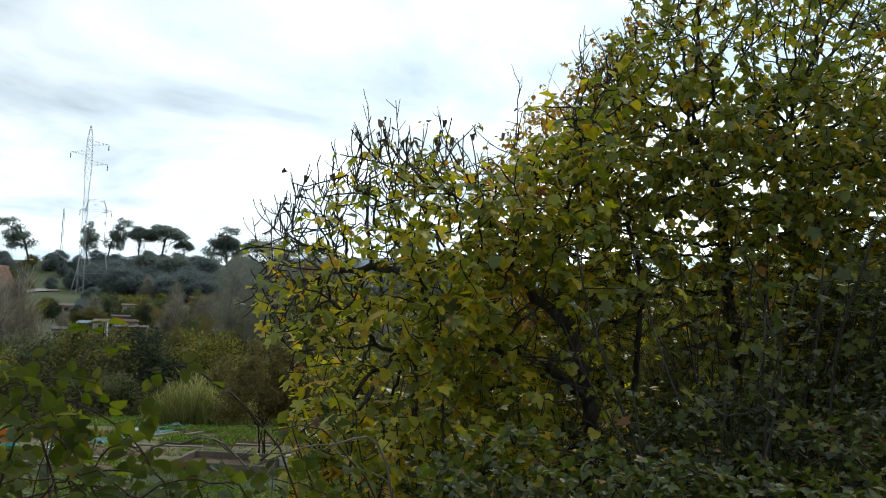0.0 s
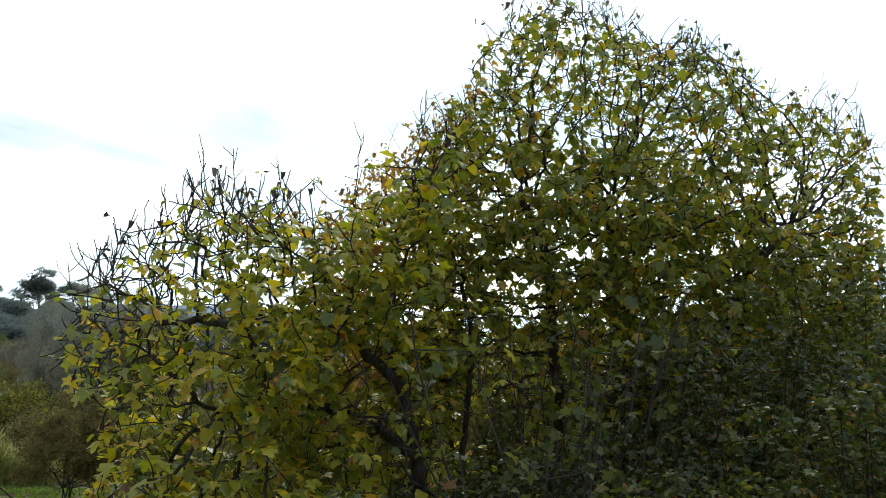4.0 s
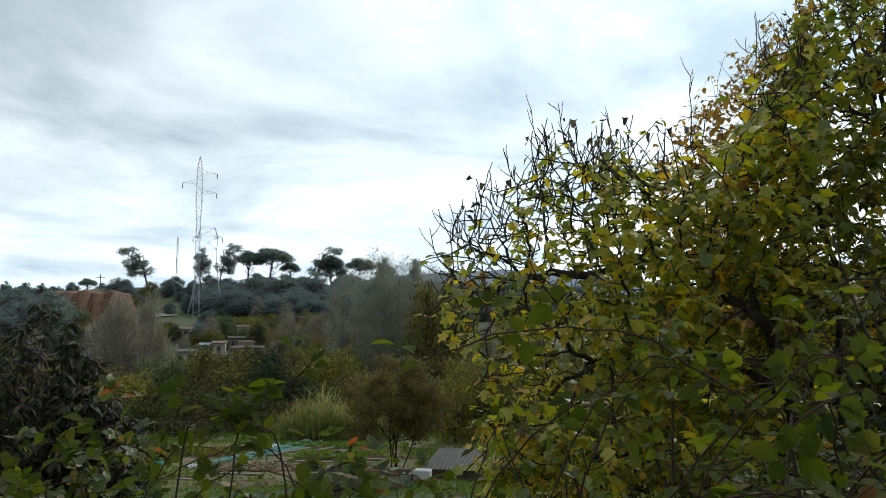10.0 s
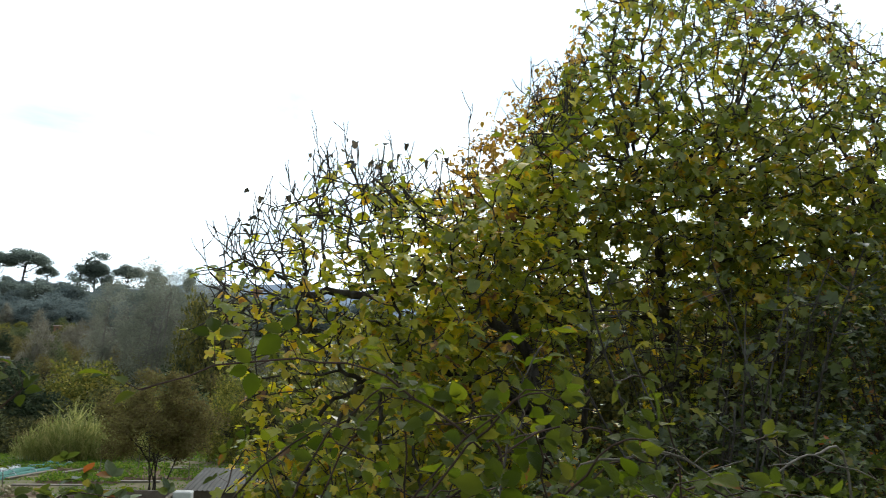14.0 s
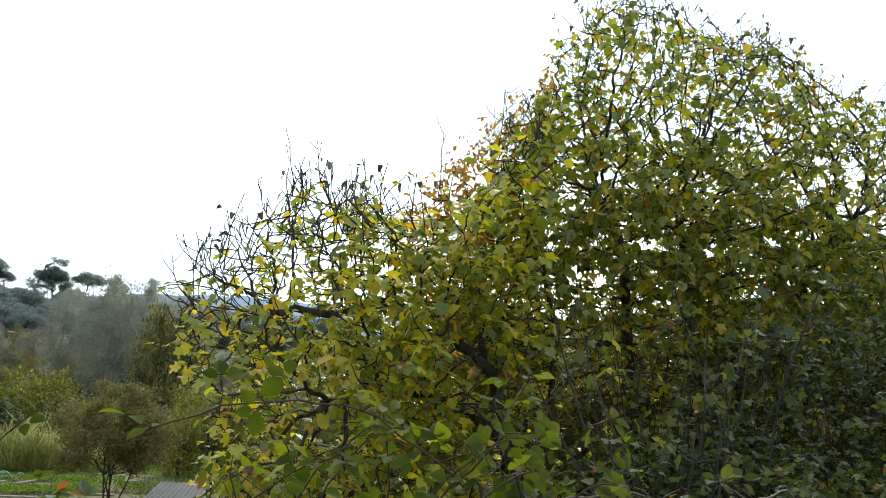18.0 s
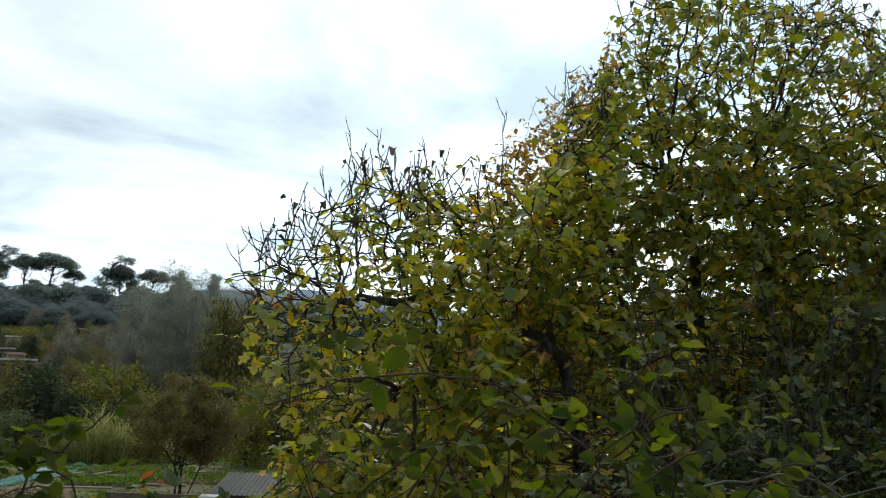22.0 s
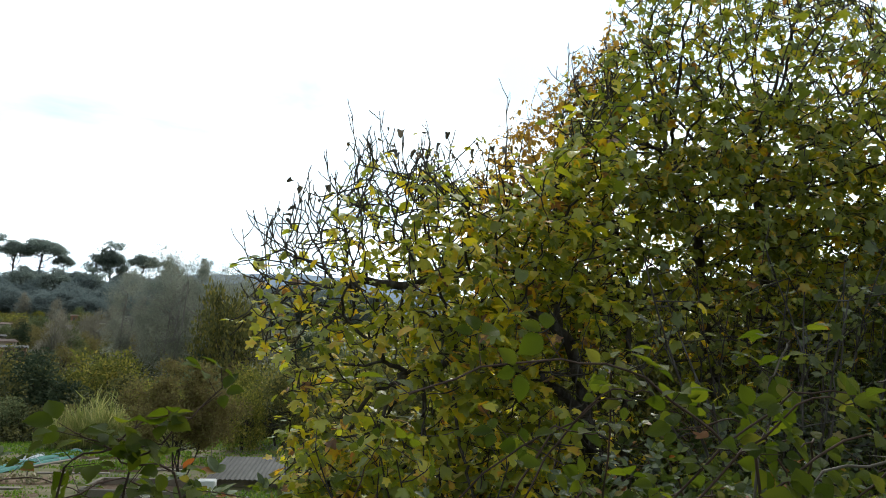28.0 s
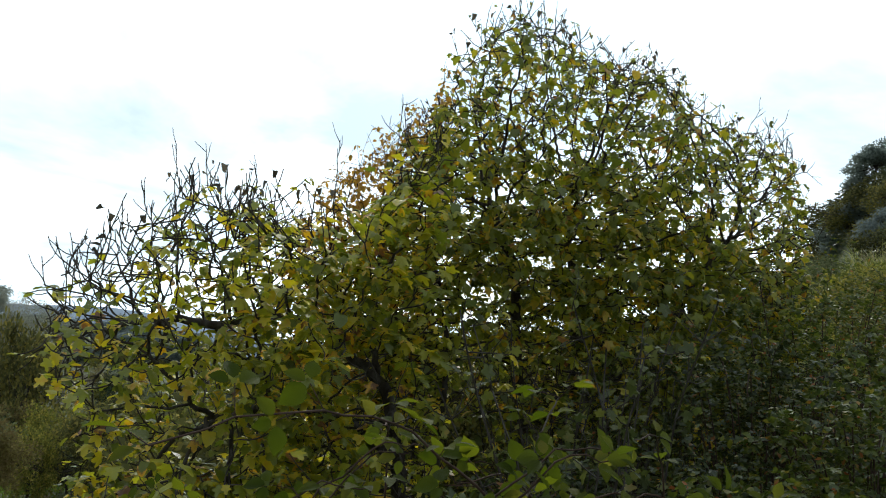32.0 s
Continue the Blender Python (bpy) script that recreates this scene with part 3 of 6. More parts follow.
oak = tree_thing("evergreen_tree", "dense dark evergreen tree of the wooded slope", "tree", "woodland on the slope", dome(rng, 34, 4.4, 0.4, 8.6, 1.9, 0.4), 240, 0.42, M_FOREST_HAZED, M_BARK, 9, 0.28, 0.55, 4)
oak_b = tree_thing("evergreen_oak", "broad dark evergreen oak of the wooded slope", "tree", "woodland on the slope", dome(rng, 34, 5.2, 0.3, 7.5, 2.0, 0.4), 240, 0.42, M_FOREST_HAZED, M_BARK, 7, 0.28, 0.5, 5)
poplar = tree_thing("pale_poplar", "tall pale poplar losing its grey-green leaves", "tree", "poplars beyond the garden", dome(rng, 70, 2.9, 1.6, 12.8, 0.8, 0.2, 1.3), 300, 0.105, M_GREY, M_BARK_G, 12, 0.09, 0.75, 6, (0.2, 0), 0.9, 3)
bare = tree_thing("bare_tree", "bare grey tree with a haze of fine twigs", "tree", "bare trees in the valley", dome(rng, 60, 2.4, 1.2, 8.6, 0.8, 0.15, 1.4), 34, 0.95, M_HAZE, M_BARK_G, 8, 0.11, 0.6, 7, (0.1, 0), 1.0, 4, BLADE)
shrub = tree_thing("green_shrub", "rounded green shrub at the garden's edge", "shrub", "shrubs beyond the garden", dome(rng, 26, 2.4, 0.2, 4.4, 0.9, 0.4), 190, 0.2, M_BUSH, M_BARK, 4, 0.08, 0.5, 8, (0, 0), 0.8, 3)
shrub_y = tree_thing("bright_shrub", "yellow-green shrub at the garden's edge", "shrub", "shrubs beyond the garden", dome(rng, 26, 2.4, 0.2, 4.4, 0.9, 0.4), 190, 0.2, M_BUSH_Y, M_BARK, 4, 0.08, 0.5, 9, (0, 0), 0.8, 3)
scrub = tree_thing("low_scrub", "low dark scrub along the hedge bank", "shrub", "scrub round the garden", dome(rng, 22, 2.6, 0.0, 1.7, 0.7, 0.3), 170, 0.16, M_SCRUB, M_BARK, 1.5, 0.04, 0.5, 10, (0, 0), 0.7, 4)
olive = tree_thing("olive_tree", "grey-green olive tree in the valley", "tree", "shrubs beyond the garden", dome(rng, 26, 2.4, 0.5, 4.4, 0.9, 0.4), 190, 0.2, M_OLIVE, M_BARK_G, 4, 0.12, 0.45, 14, (0, 0), 0.8, 2)
darktree = tree_thing("dark_evergreen", "dark dense evergreen tree in the valley", "tree", "shrubs beyond the garden", dome(rng, 26, 2.2, 0.3, 5.0, 0.9, 0.4, 1.3), 190, 0.22, M_DEEP, M_BARK, 5, 0.12, 0.45, 15, (0, 0), 0.9, 1)
rusty = tree_thing("brown_hedge_shrub", "autumn-brown shrub in the valley hedge", "shrub", "shrubs beyond the garden", dome(rng, 26, 2.2, 0.2, 3.2, 0.8, 0.4), 150, 0.18, M_BROWN, M_BARK, 3, 0.07, 0.5, 16, (0, 0), 0.85, 4)
brown = tree_thing("brown_shrub", "brown feathery shrub on several dark stems", "shrub", "", [(x * 2.1, y * 1.5, z, r * 0.85) for x, y, z, r in dome(rng, 64, 1.0, 1.2, 3.75, 0.42, 0.2)], 330, 0.085, M_BROWN, M_BARK, 3.4, 0.026, 0.6, 12, (0, 0), 0.9, 6)

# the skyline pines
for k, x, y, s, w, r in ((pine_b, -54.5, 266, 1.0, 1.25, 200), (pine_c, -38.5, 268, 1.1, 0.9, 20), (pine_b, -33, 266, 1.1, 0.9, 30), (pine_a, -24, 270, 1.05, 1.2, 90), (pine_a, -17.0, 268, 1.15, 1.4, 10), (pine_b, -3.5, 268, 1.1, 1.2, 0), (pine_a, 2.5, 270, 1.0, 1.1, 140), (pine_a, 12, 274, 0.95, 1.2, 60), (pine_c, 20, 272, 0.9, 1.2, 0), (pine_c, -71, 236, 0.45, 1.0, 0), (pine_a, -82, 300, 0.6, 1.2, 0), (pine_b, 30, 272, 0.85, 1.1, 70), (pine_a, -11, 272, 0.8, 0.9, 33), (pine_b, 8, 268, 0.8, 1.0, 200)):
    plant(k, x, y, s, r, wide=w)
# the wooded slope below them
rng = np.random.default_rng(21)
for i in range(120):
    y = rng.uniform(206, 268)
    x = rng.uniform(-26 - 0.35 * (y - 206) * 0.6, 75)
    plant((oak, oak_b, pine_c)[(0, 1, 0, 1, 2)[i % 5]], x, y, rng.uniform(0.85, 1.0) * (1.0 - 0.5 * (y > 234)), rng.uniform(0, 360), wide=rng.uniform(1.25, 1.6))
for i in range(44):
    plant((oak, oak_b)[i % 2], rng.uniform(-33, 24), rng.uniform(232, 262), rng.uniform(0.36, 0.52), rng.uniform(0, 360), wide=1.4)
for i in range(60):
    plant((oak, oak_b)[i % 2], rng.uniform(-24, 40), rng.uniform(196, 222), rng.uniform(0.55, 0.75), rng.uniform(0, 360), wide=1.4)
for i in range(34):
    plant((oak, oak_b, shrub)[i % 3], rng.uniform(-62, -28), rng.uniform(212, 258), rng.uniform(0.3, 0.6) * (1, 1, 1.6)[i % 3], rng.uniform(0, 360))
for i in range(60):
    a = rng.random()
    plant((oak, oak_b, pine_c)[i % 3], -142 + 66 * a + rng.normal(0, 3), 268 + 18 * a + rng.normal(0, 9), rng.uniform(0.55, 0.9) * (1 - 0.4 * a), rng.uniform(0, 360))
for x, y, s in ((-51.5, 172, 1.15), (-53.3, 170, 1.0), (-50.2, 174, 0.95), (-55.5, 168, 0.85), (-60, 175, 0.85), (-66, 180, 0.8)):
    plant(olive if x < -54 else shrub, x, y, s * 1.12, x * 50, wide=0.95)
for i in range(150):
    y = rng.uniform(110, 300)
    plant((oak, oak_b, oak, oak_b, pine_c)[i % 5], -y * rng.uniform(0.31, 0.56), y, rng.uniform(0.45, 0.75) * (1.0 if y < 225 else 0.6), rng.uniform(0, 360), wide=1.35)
# trees and shrubs of the valley floor
for x, y, s in ((-14.6, 60, 0.8), (-12.6, 62, 0.84), (-16.2, 64, 0.7), (-13.2, 56, 0.78), (-27.0, 53, 0.95), (-25.2, 54, 0.85), (-28.6, 56, 1.0), (-26.2, 57, 0.8), (-24, 72, 0.62), (-21, 78, 0.6), (-15.8, 64, 0.6)):
    plant(bare, x, y, s, rng.uniform(0, 360))
for x, y, s in ((4.6, 70, 1.0), (7.4, 73, 0.96), (2.2, 76, 0.85), (10.5, 74, 0.9), (13.5, 80, 0.85), (6.0, 77, 0.9), (9.0, 68, 0.85)):
    plant(poplar, x, y, s, rng.uniform(0, 360), wide=0.95)
for i in range(110):
    y = rng.uniform(84, 204)
    x = y * rng.uniform(-0.38, 0.4)
    low = 0.5 if -0.19 < x / y < -0.05 and y < 118 else 1.0
    plant((shrub, oak_b, olive, scrub, shrub_y, darktree, bare, rusty)[i % 8], x, y, low * (0.8, 0.36, 0.85, 1.2, 0.7, 0.75, 0.6, 0.9)[i % 8] * rng.uniform(0.7, 1.15), rng.uniform(0, 360))
for i in range(70):
    y = rng.uniform(78, 150)
    x = y * rng.uniform(-0.24, 0.16)
    low = 0.5 if -0.19 < x / y < -0.05 and y < 118 else 1.0
    plant((shrub, shrub_y, rusty, olive, bare, darktree, scrub)[i % 7], x, y, low * (0.62, 0.5, 0.8, 0.7, 0.55, 0.5, 1.1)[i % 7] * rng.uniform(0.8, 1.2), rng.uniform(0, 360), wide=1.2)
for k, x, y, s, w in ((shrub, -6.0, 49, 1.0, 1.1), (shrub_y, 0.2, 52, 0.95, 1.0), (darktree, -2.5, 47, 0.72, 1.2), (olive, -10, 53, 0.8, 1.3), (darktree, 5.5, 52, 0.7, 1.2), (shrub_y, 8.5, 48, 0.8, 0.9), (shrub, 12, 50, 0.9, 1.2), (rusty, -15, 52, 1.0, 1.2), (olive, -21, 55, 0.8, 1.3), (shrub_y, 5.3, 33, 0.62, 0.55), (shrub, 7.0, 34, 0.75, 0.8), (shrub, 9.5, 36, 0.9, 0.9), (shrub, 2.0, 46, 0.7, 1.3)):
    plant(k, x, y, s, rng.uniform(0, 360), wide=w)
for i in range(50):
    y = rng.uniform(41, 84)
    x = y * rng.uniform(-0.5, 0.75)
    plant((shrub, scrub, olive, shrub_y, rusty, darktree)[i % 6], x, y, (0.75, 1.3, 0.8, 0.6, 0.9, 0.6)[i % 6] * rng.uniform(0.75, 1.1), rng.uniform(0, 360), wide=1.2)
for i in range(30):
    plant((scrub, rusty, scrub, olive)[i % 4], -24 + i * 1.35, 38.5 + rng.uniform(-1, 1.5), rng.uniform(0.7, 1.15) * (1, 0.5, 1, 0.4)[i % 4], rng.uniform(0, 360), wide=1.2)
plant(darktree, -31.5, 110, 0.85, 20, wide=1.1)
plant(olive, -17.5, 150, 0.9, 70, wide=1.7, label="wide grey-yellow tree below the wood")
plant(shrub_y, -13.5, 152, 0.85, 10, wide=1.7, label="wide grey-yellow tree below the wood")
plant(brown, 2.35, 27.0, 1.0)
plant(shrub, 7.6, 55.0, 2.05, 30, wide=0.5, label="tall narrow dark green tree beside the poplars")
plant(shrub, 8.8, 57.0, 1.8, 130, wide=0.5, label="tall narrow dark green tree beside the poplars")
# thicket behind the figs
for i in range(40):
    y = rng.uniform(10.5, 24)
    x = rng.uniform(0.32 * y + 1.2, 1.35 * y + 4)
    h = 1.7 + 0.05 * x + 0.9 * (x > 9) - float(ground_z(x, y)) + 1.1 * (rng.random() - 0.5)
    plant((shrub, shrub, shrub_y)[i % 3], x, y, h / 4.9, rng.uniform(0, 360), wide=1.0)
for x, y, top in ((11.5, 10.2, 3.0), (13.2, 11.2, 3.4), (14.8, 10.6, 3.6), (16.2, 12.4, 4.0), (17.8, 11.6, 4.0), (12.4, 12.6, 3.4), (15.0, 13.2, 3.9), (19.0, 13.2, 4.5), (10.4, 11.4, 2.8)):
    plant((shrub, shrub_y, olive)[int(x * 10) % 3], x, y, (top - float(ground_z(x, y))) / 4.9, x * 77, wide=0.8)
for i in range(50):
    y = rng.uniform(9.4, 14)
    x = y * rng.uniform(0.72, 1.15)
    plant((shrub, shrub_y, shrub)[i % 3], x, y, (rng.uniform(1.4, 1.7 + 0.16 * x) - float(ground_z(x, y))) / 4.9, i * 55, wide=0.75)
for i in range(30):
    a, d = radians(59 + 9 * rng.random()), rng.uniform(28, 46)
    plant((shrub, shrub_y, scrub)[i % 3], d * math.sin(a), d * math.cos(a), rng.uniform(0.6, 0.95), i * 71, wide=1.2)
# the wooded hill that rises to the right
for i in range(150):
    a, d = radians(59.0 + 20 * rng.random() ** 1.6), rng.uniform(34, 130)
    low = d < 64 and a > radians(58.8)
    plant(scrub if low else (olive, olive, shrub, scrub, oak_b, olive)[i % 6], d * math.sin(a), d * math.cos(a), (0.95, 0.9, 0.9, 1.7, 0.4, 0.85)[i % 6] * (0.6 if low else 1) * rng.uniform(0.7, 1.1), rng.uniform(0, 360), wide=1.15)
for turn, far, kind, k in ((57.9, 96, pine_b, 0.7), (58.7, 94, pine_c, 0.6), (59.9, 92, pine_b, 0.62), (62.2, 98, pine_c, 0.6), (63.1, 96, pine_a, 0.55), (64.2, 100, pine_c, 0.65), (61.2, 104, pine_b, 0.45)):
    plant(kind, far * math.sin(radians(turn)), far * math.cos(radians(turn)), k, turn * 40)

# ---- the fig trees ----
CROWN_U = [0.85, 0.95, 1.1, 1.54, 1.87, 2.04, 2.34, 2.56, 2.92, 3.2, 3.6, 3.79, 4.15, 4.56, 4.95, 5.08, 5.21, 5.62, 6.21, 6.98, 7.76, 8.77, 9.5, 10.2, 11.24, 12.48, 12.92, 13.1]
CROWN_W = [2.1, 2.45, 2.62, 2.95, 3.24, 3.62, 3.7, 3.5, 3.6, 3.55, 3.65, 3.85, 4.25, 4.7, 4.82, 5.15, 5.78, 6.36, 6.72, 6.78, 6.6, 6.78, 6.62, 6.3, 6.3, 6.35, 5.75, 4.5]
EDGE_W = [-3.0, 0.17, 0.55, 0.97, 1.25, 1.62, 2.5]
EDGE_U = [1.6, 1.42, 1.3, 1.36, 1.1, 0.92, 0.82]


def crown_gap(p):
    """How far a place lies below the figs' common crown line and inside its left edge, in the plane eight metres off."""
    k = 8.0 / max(p[1], 1.0)
    u, w = p[0] * k, 1.6 + (p[2] - 1.6) * k
    return np.interp(u, CROWN_U, CROWN_W) - w, u - np.interp(w, EDGE_W, EDGE_U), u, w


def crown_places(rng, n, u0, u1, w0, mid_y, half_y, below, round_off=0.5, thin_below=0.0):
    """Places spread through a crown that fills the common outline from u0 to u1."""
    out = []
    while len(out) < n:
        u, w, q = rng.uniform(u0, u1), rng.uniform(w0, 6.8), rng.uniform(-1, 1)
        top = np.interp(u, CROWN_U, CROWN_W) - below
        if top - w > 1.1 and rng.random() < thin_below:
            continue
        if w > top - round_off * q * q or u < np.interp(w, EDGE_W, EDGE_U) + below * 0.5:
            continue
        y = np.interp(u, *mid_y) + q * np.interp(u, *half_y)
        out.append((u * y / 8, y, 1.6 + (w - 1.6) * y / 8))
    return np.array(out)


def grow(rng, stems, places, step=0.085, reach_far=1.3, reach_near=0.145, up=0.12, jitter=0.22, rounds=120):
    """Branches that grow from the stems towards the places until each is reached; points and parents."""
    pts, par = [], []
    for stem in stems:
        n = max(3, int(np.linalg.norm(np.diff(stem, axis=0), axis=1).sum() / step))
        line = spline(stem, n)
        line[1:] += rng.normal(0, 0.012, line[1:].shape)
        bend = np.linspace(0, 1, n)[:, None] * np.pi
        line += np.sin(bend * 2 + rng.uniform(0, 6)) * np.sin(bend) * rng.normal(0, 0.07, 3) + np.sin(bend * 5) * rng.normal(0, 0.025, 3)
        at = -1
        if pts:
            d = np.linalg.norm(np.array(pts) - line[0], axis=1)
            at = int(d.argmin()) if d.min() < 0.25 else -1
        for p in line:
            pts.append(p)
            par.append(at)
            at = len(pts) - 1
    pts = np.array(pts)
    kids = np.bincount([p for p in par if p >= 0], minlength=len(pts)).tolist()
    d = np.linalg.norm(places[:, None] - pts[None], axis=2)
    near, dist = d.argmin(1), d.min(1)
    alive = dist > reach_near
    for _ in range(rounds):
        sel = np.flatnonzero(alive & (dist < reach_far))
        if len(sel) == 0:
            break
        way = places[sel] - pts[near[sel]]
        way /= np.linalg.norm(way, axis=1, keepdims=True)
        nodes, inv = np.unique(near[sel], return_inverse=True)
        total = np.zeros((len(nodes), 3))
        np.add.at(total, inv, way)
        fresh, froms = [], []
        for i, t in zip(nodes, total):
            if kids[i] >= 3:
                alive[(near == i) & (rng.random(len(near)) < 0.3)] = False
                continue
            fresh.append(pts[i] + step * unit(unit(t) + (0, 0, up) + rng.normal(0, jitter, 3)))
            froms.append(i)
            kids[i] += 1
        if not fresh:
            continue
        base = len(pts)
        pts = np.concatenate([pts, fresh])
        par += froms
        kids += [0] * len(fresh)
        d = np.linalg.norm(places[:, None] - np.array(fresh)[None], axis=2)
        j, m = d.argmin(1), d.min(1)
        better = m < dist
        near, dist = np.where(better, base + j, near), np.where(better, m, dist)
        alive &= dist > reach_near
    return pts, par


def wood_lines(pts, par, r_tip, power, r_most):
    """The branches as lines with tapering radii, each running on into its thickest child."""
    n = len(pts)
    mass = np.zeros(n)
    for i in range(n - 1, -1, -1):
        if mass[i] == 0:
            mass[i] = r_tip**power
        if par[i] >= 0:
            mass[par[i]] += mass[i]
    rad = np.minimum(mass ** (1 / power), r_most)
    main = {}
    for i in range(n):
        p = par[i]
        if p >= 0 and (p not in main or rad[i] > rad[main[p]]):
            main[p] = i
    lines = []
    for i in range(n):
        if par[i] >= 0 and main[par[i]] == i:
            continue
        run, r = ([par[i]], [rad[i]]) if par[i] >= 0 else ([], [])
        j = i
        while True:
            run.append(j)
            r.append(rad[j])
            if j not in main:
                break
            j = main[j]
        if len(run) > 1:
            lines.append((pts[run], np.array(r)))
    return lines, rad, main


def fig_tree(name, label, stems, places, seed, count, size, mat, mat_piece, share, r_most=0.085, pieces=270, whip=0.3, limb_from=0.017, small=False, suckers=(), up=0.12, spires=(), tilt_mean=0.6, spacing=0.145):
    """A fig: stems, boughs grown through its crown, upturned bare twig ends and big lobed leaves hung from the twigs."""
    rng = np.random.default_rng(seed)
    x0, y0 = stems[0][0][:2]
    o = np.array([x0, y0, float(ground_z(x0, y0))])
    t = thing(name, *o, label, "tree", "fig trees on the bank")
    pts, par = grow(rng, [np.array(s, float) for s in stems], places, reach_near=spacing, up=up)
    lines, rad, main = wood_lines(pts, par, 0.006 if not small else 0.003, 2.45, r_most)
    twigs, seats = [], []
    thin = np.flatnonzero(rad < 0.0125)
    tips = np.array([i not in main for i in range(len(pts))])
    for i in thin:
        back = unit(pts[i] - pts[par[i]])
        gap = crown_gap(pts[i])[0]
        seats.append((pts[i], back))
        sprouts = ((1 if rng.random() < 0.5 else 2) if tips[i] else 1 if rng.random() < 0.22 else 0) + (rng.random() < whip and gap < 0.8)
        for _ in range(sprouts):
            tall = gap < 0.75
            long = rng.uniform(0.12, 0.34) if not tall else min(rng.uniform(0.2, 0.65), gap + rng.uniform(0.06, 0.28))
            if long < 0.07:
                continue
            s = bough(rng, pts[i], back * 0.8 + rng.normal(0, 0.55, 3) + (0, 0, 0.1), long, 6, (0, 0, rng.uniform(0.0, 2.4) if tall else 1.2), 0.19)
            g2, s2, _, _ = crown_gap(s[-1])
            if g2 < -0.16 or s2 < -0.16:
                continue
            r = 0.0067 if not small else 0.003
            twigs.append((s, np.linspace(r, r * 0.66, 6)))
            seats += [(s[k], unit(s[k] - s[k - 1])) for k in (2, 4, 5)]
            if tall and rng.random() < 0.55:
                f = bough(rng, s[3], unit(s[4] - s[3]) + rng.normal(0, 0.55, 3), rng.uniform(0.08, 0.2), 4, (0, 0, 4.0), 0.1)
                if crown_gap(f[-1])[0] > -0.16:
                    twigs.append((f, np.linspace(r * 0.85, r * 0.55, 4)))
                    seats.append((f[-1], unit(f[-1] - f[-2])))
    for line in spires:
        b = spline(line, 9) + rng.normal(0, 0.008, (9, 3))
        twigs.append((b, np.linspace(0.0085, 0.0038, 9)))
        for j in (3, 5, 6, 7):
            s = bough(rng, b[j], unit(b[j + 1] - b[j]) + rng.normal(0, 0.6, 3), rng.uniform(0.12, 0.3), 5, (0, 0, 2.0), 0.14)
            twigs.append((s, np.linspace(0.005, 0.0034, 5)))
            seats.append((s[-1], unit(s[-1] - s[-2])))
    for x, y, h, lx, ly in suckers:
        z = float(ground_z(x, y))
        b = bough(rng, (x, y, z - 0.1), (lx, ly, 1), h, 9, (0, 0, 0.1), 0.06)
        twigs.append((b, np.linspace(0.011, 0.005, 9)))
        for _ in range(int(h * 6)):
            j = rng.integers(3, 9)
            s = bough(rng, b[j], rng.normal(0, 1, 3) + (0, 0, 0.3), rng.uniform(0.1, 0.4), 4, (0, 0, 1.2), 0.15)
            twigs.append((s, np.linspace(0.005, 0.003, 4)))
            seats += [(s[-1], unit(s[-1] - s[-2])), (s[1], unit(s[1] - s[0]))]
    fine = [(p - o, r) for p, r in lines if r[0] < limb_from] + [(p - o, r) for p, r in twigs]
    for p, r in lines:
        if r[0] >= limb_from:
            thick = r[0] > 0.05
            part_mesh("trunk" if thick else "limb", mesh_from("limb", *tubes([(p - o, r)], 9 if thick else 6), M_BARK, True), t)
    part_mesh("twig_tangle", mesh_from("twig_tangle", *tubes(fine, 4), M_BARK), t)["kind"] = "stuff"
    # leaves: chosen seats, each with a blade that hangs out and down from its stalk
    P = np.array([s[0] for s in seats])
    W = np.array([s[1] for s in seats])
    G = np.array([crown_gap(p) for p in P])
    chance = np.array([share(g[0], g[2], g[3], p) for g, p in zip(G, P)])
    pick = rng.choice(len(P), count, True, chance / chance.sum())
    P, W, G = P[pick], W[pick], G[pick]
    a = rng.uniform(0, 2 * np.pi, count)
    h = np.stack([np.cos(a), np.sin(a) - 0.25, np.zeros(count)], -1) + W * (0.5, 0.5, 0)
    h /= np.linalg.norm(h, axis=1, keepdims=True)
    tilt = np.clip(rng.normal(tilt_mean, 0.42, count), -0.3, 1.5)[:, None]
    D = h * np.cos(tilt) - np.array([0, 0, 1]) * np.sin(tilt)
    Nn = h * np.sin(tilt) + np.array([0, 0, 1]) * np.cos(tilt) + rng.normal(0, 0.28, (count, 3))
    stalk = rng.uniform(0.02, 0.09, (count, 1)) * (0.5 if small else 1.0)
    P = P + (h * 0.8 + (0, 0, 0.25)) * stalk - o
    S = size * rng.uniform(0.5, 1.25, count)
    edge = G[:, 0] < 0.32
    dry = (not small) & edge & (rng.random(count) < np.where(G[:, 2] < 3.9, 0.88, 0.45))
    S = np.where(dry, S * 0.72, np.where(edge, S * 0.72, S))
    keep = (G[:, 0] > -0.1) & (G[:, 1] > -0.06)
    kinds = np.where(dry, 1, rng.choice([0, 3, 4], count, p=[0.45, 0.35, 0.2]))
    if not small:
        front = np.flatnonzero(keep & (kinds == 0) & (P[:, 1] + o[1] < np.median(P[:, 1] + o[1])))
        rng.shuffle(front)
        kinds[front[:pieces]] = 9
    forms = {0: ("crown", mat, OVATE if small else FIG_LEAF), 3: ("curled_foliage", mat, OVATE if small else FIG_LEAF_C), 4: ("cupped_foliage", mat, FIG_LEAF_3), 1: ("withered_foliage", M_DRY, FIG_LEAF_U)}
    for k, (nm, m, tpl) in forms.items():
        sel = keep & (kinds == k)
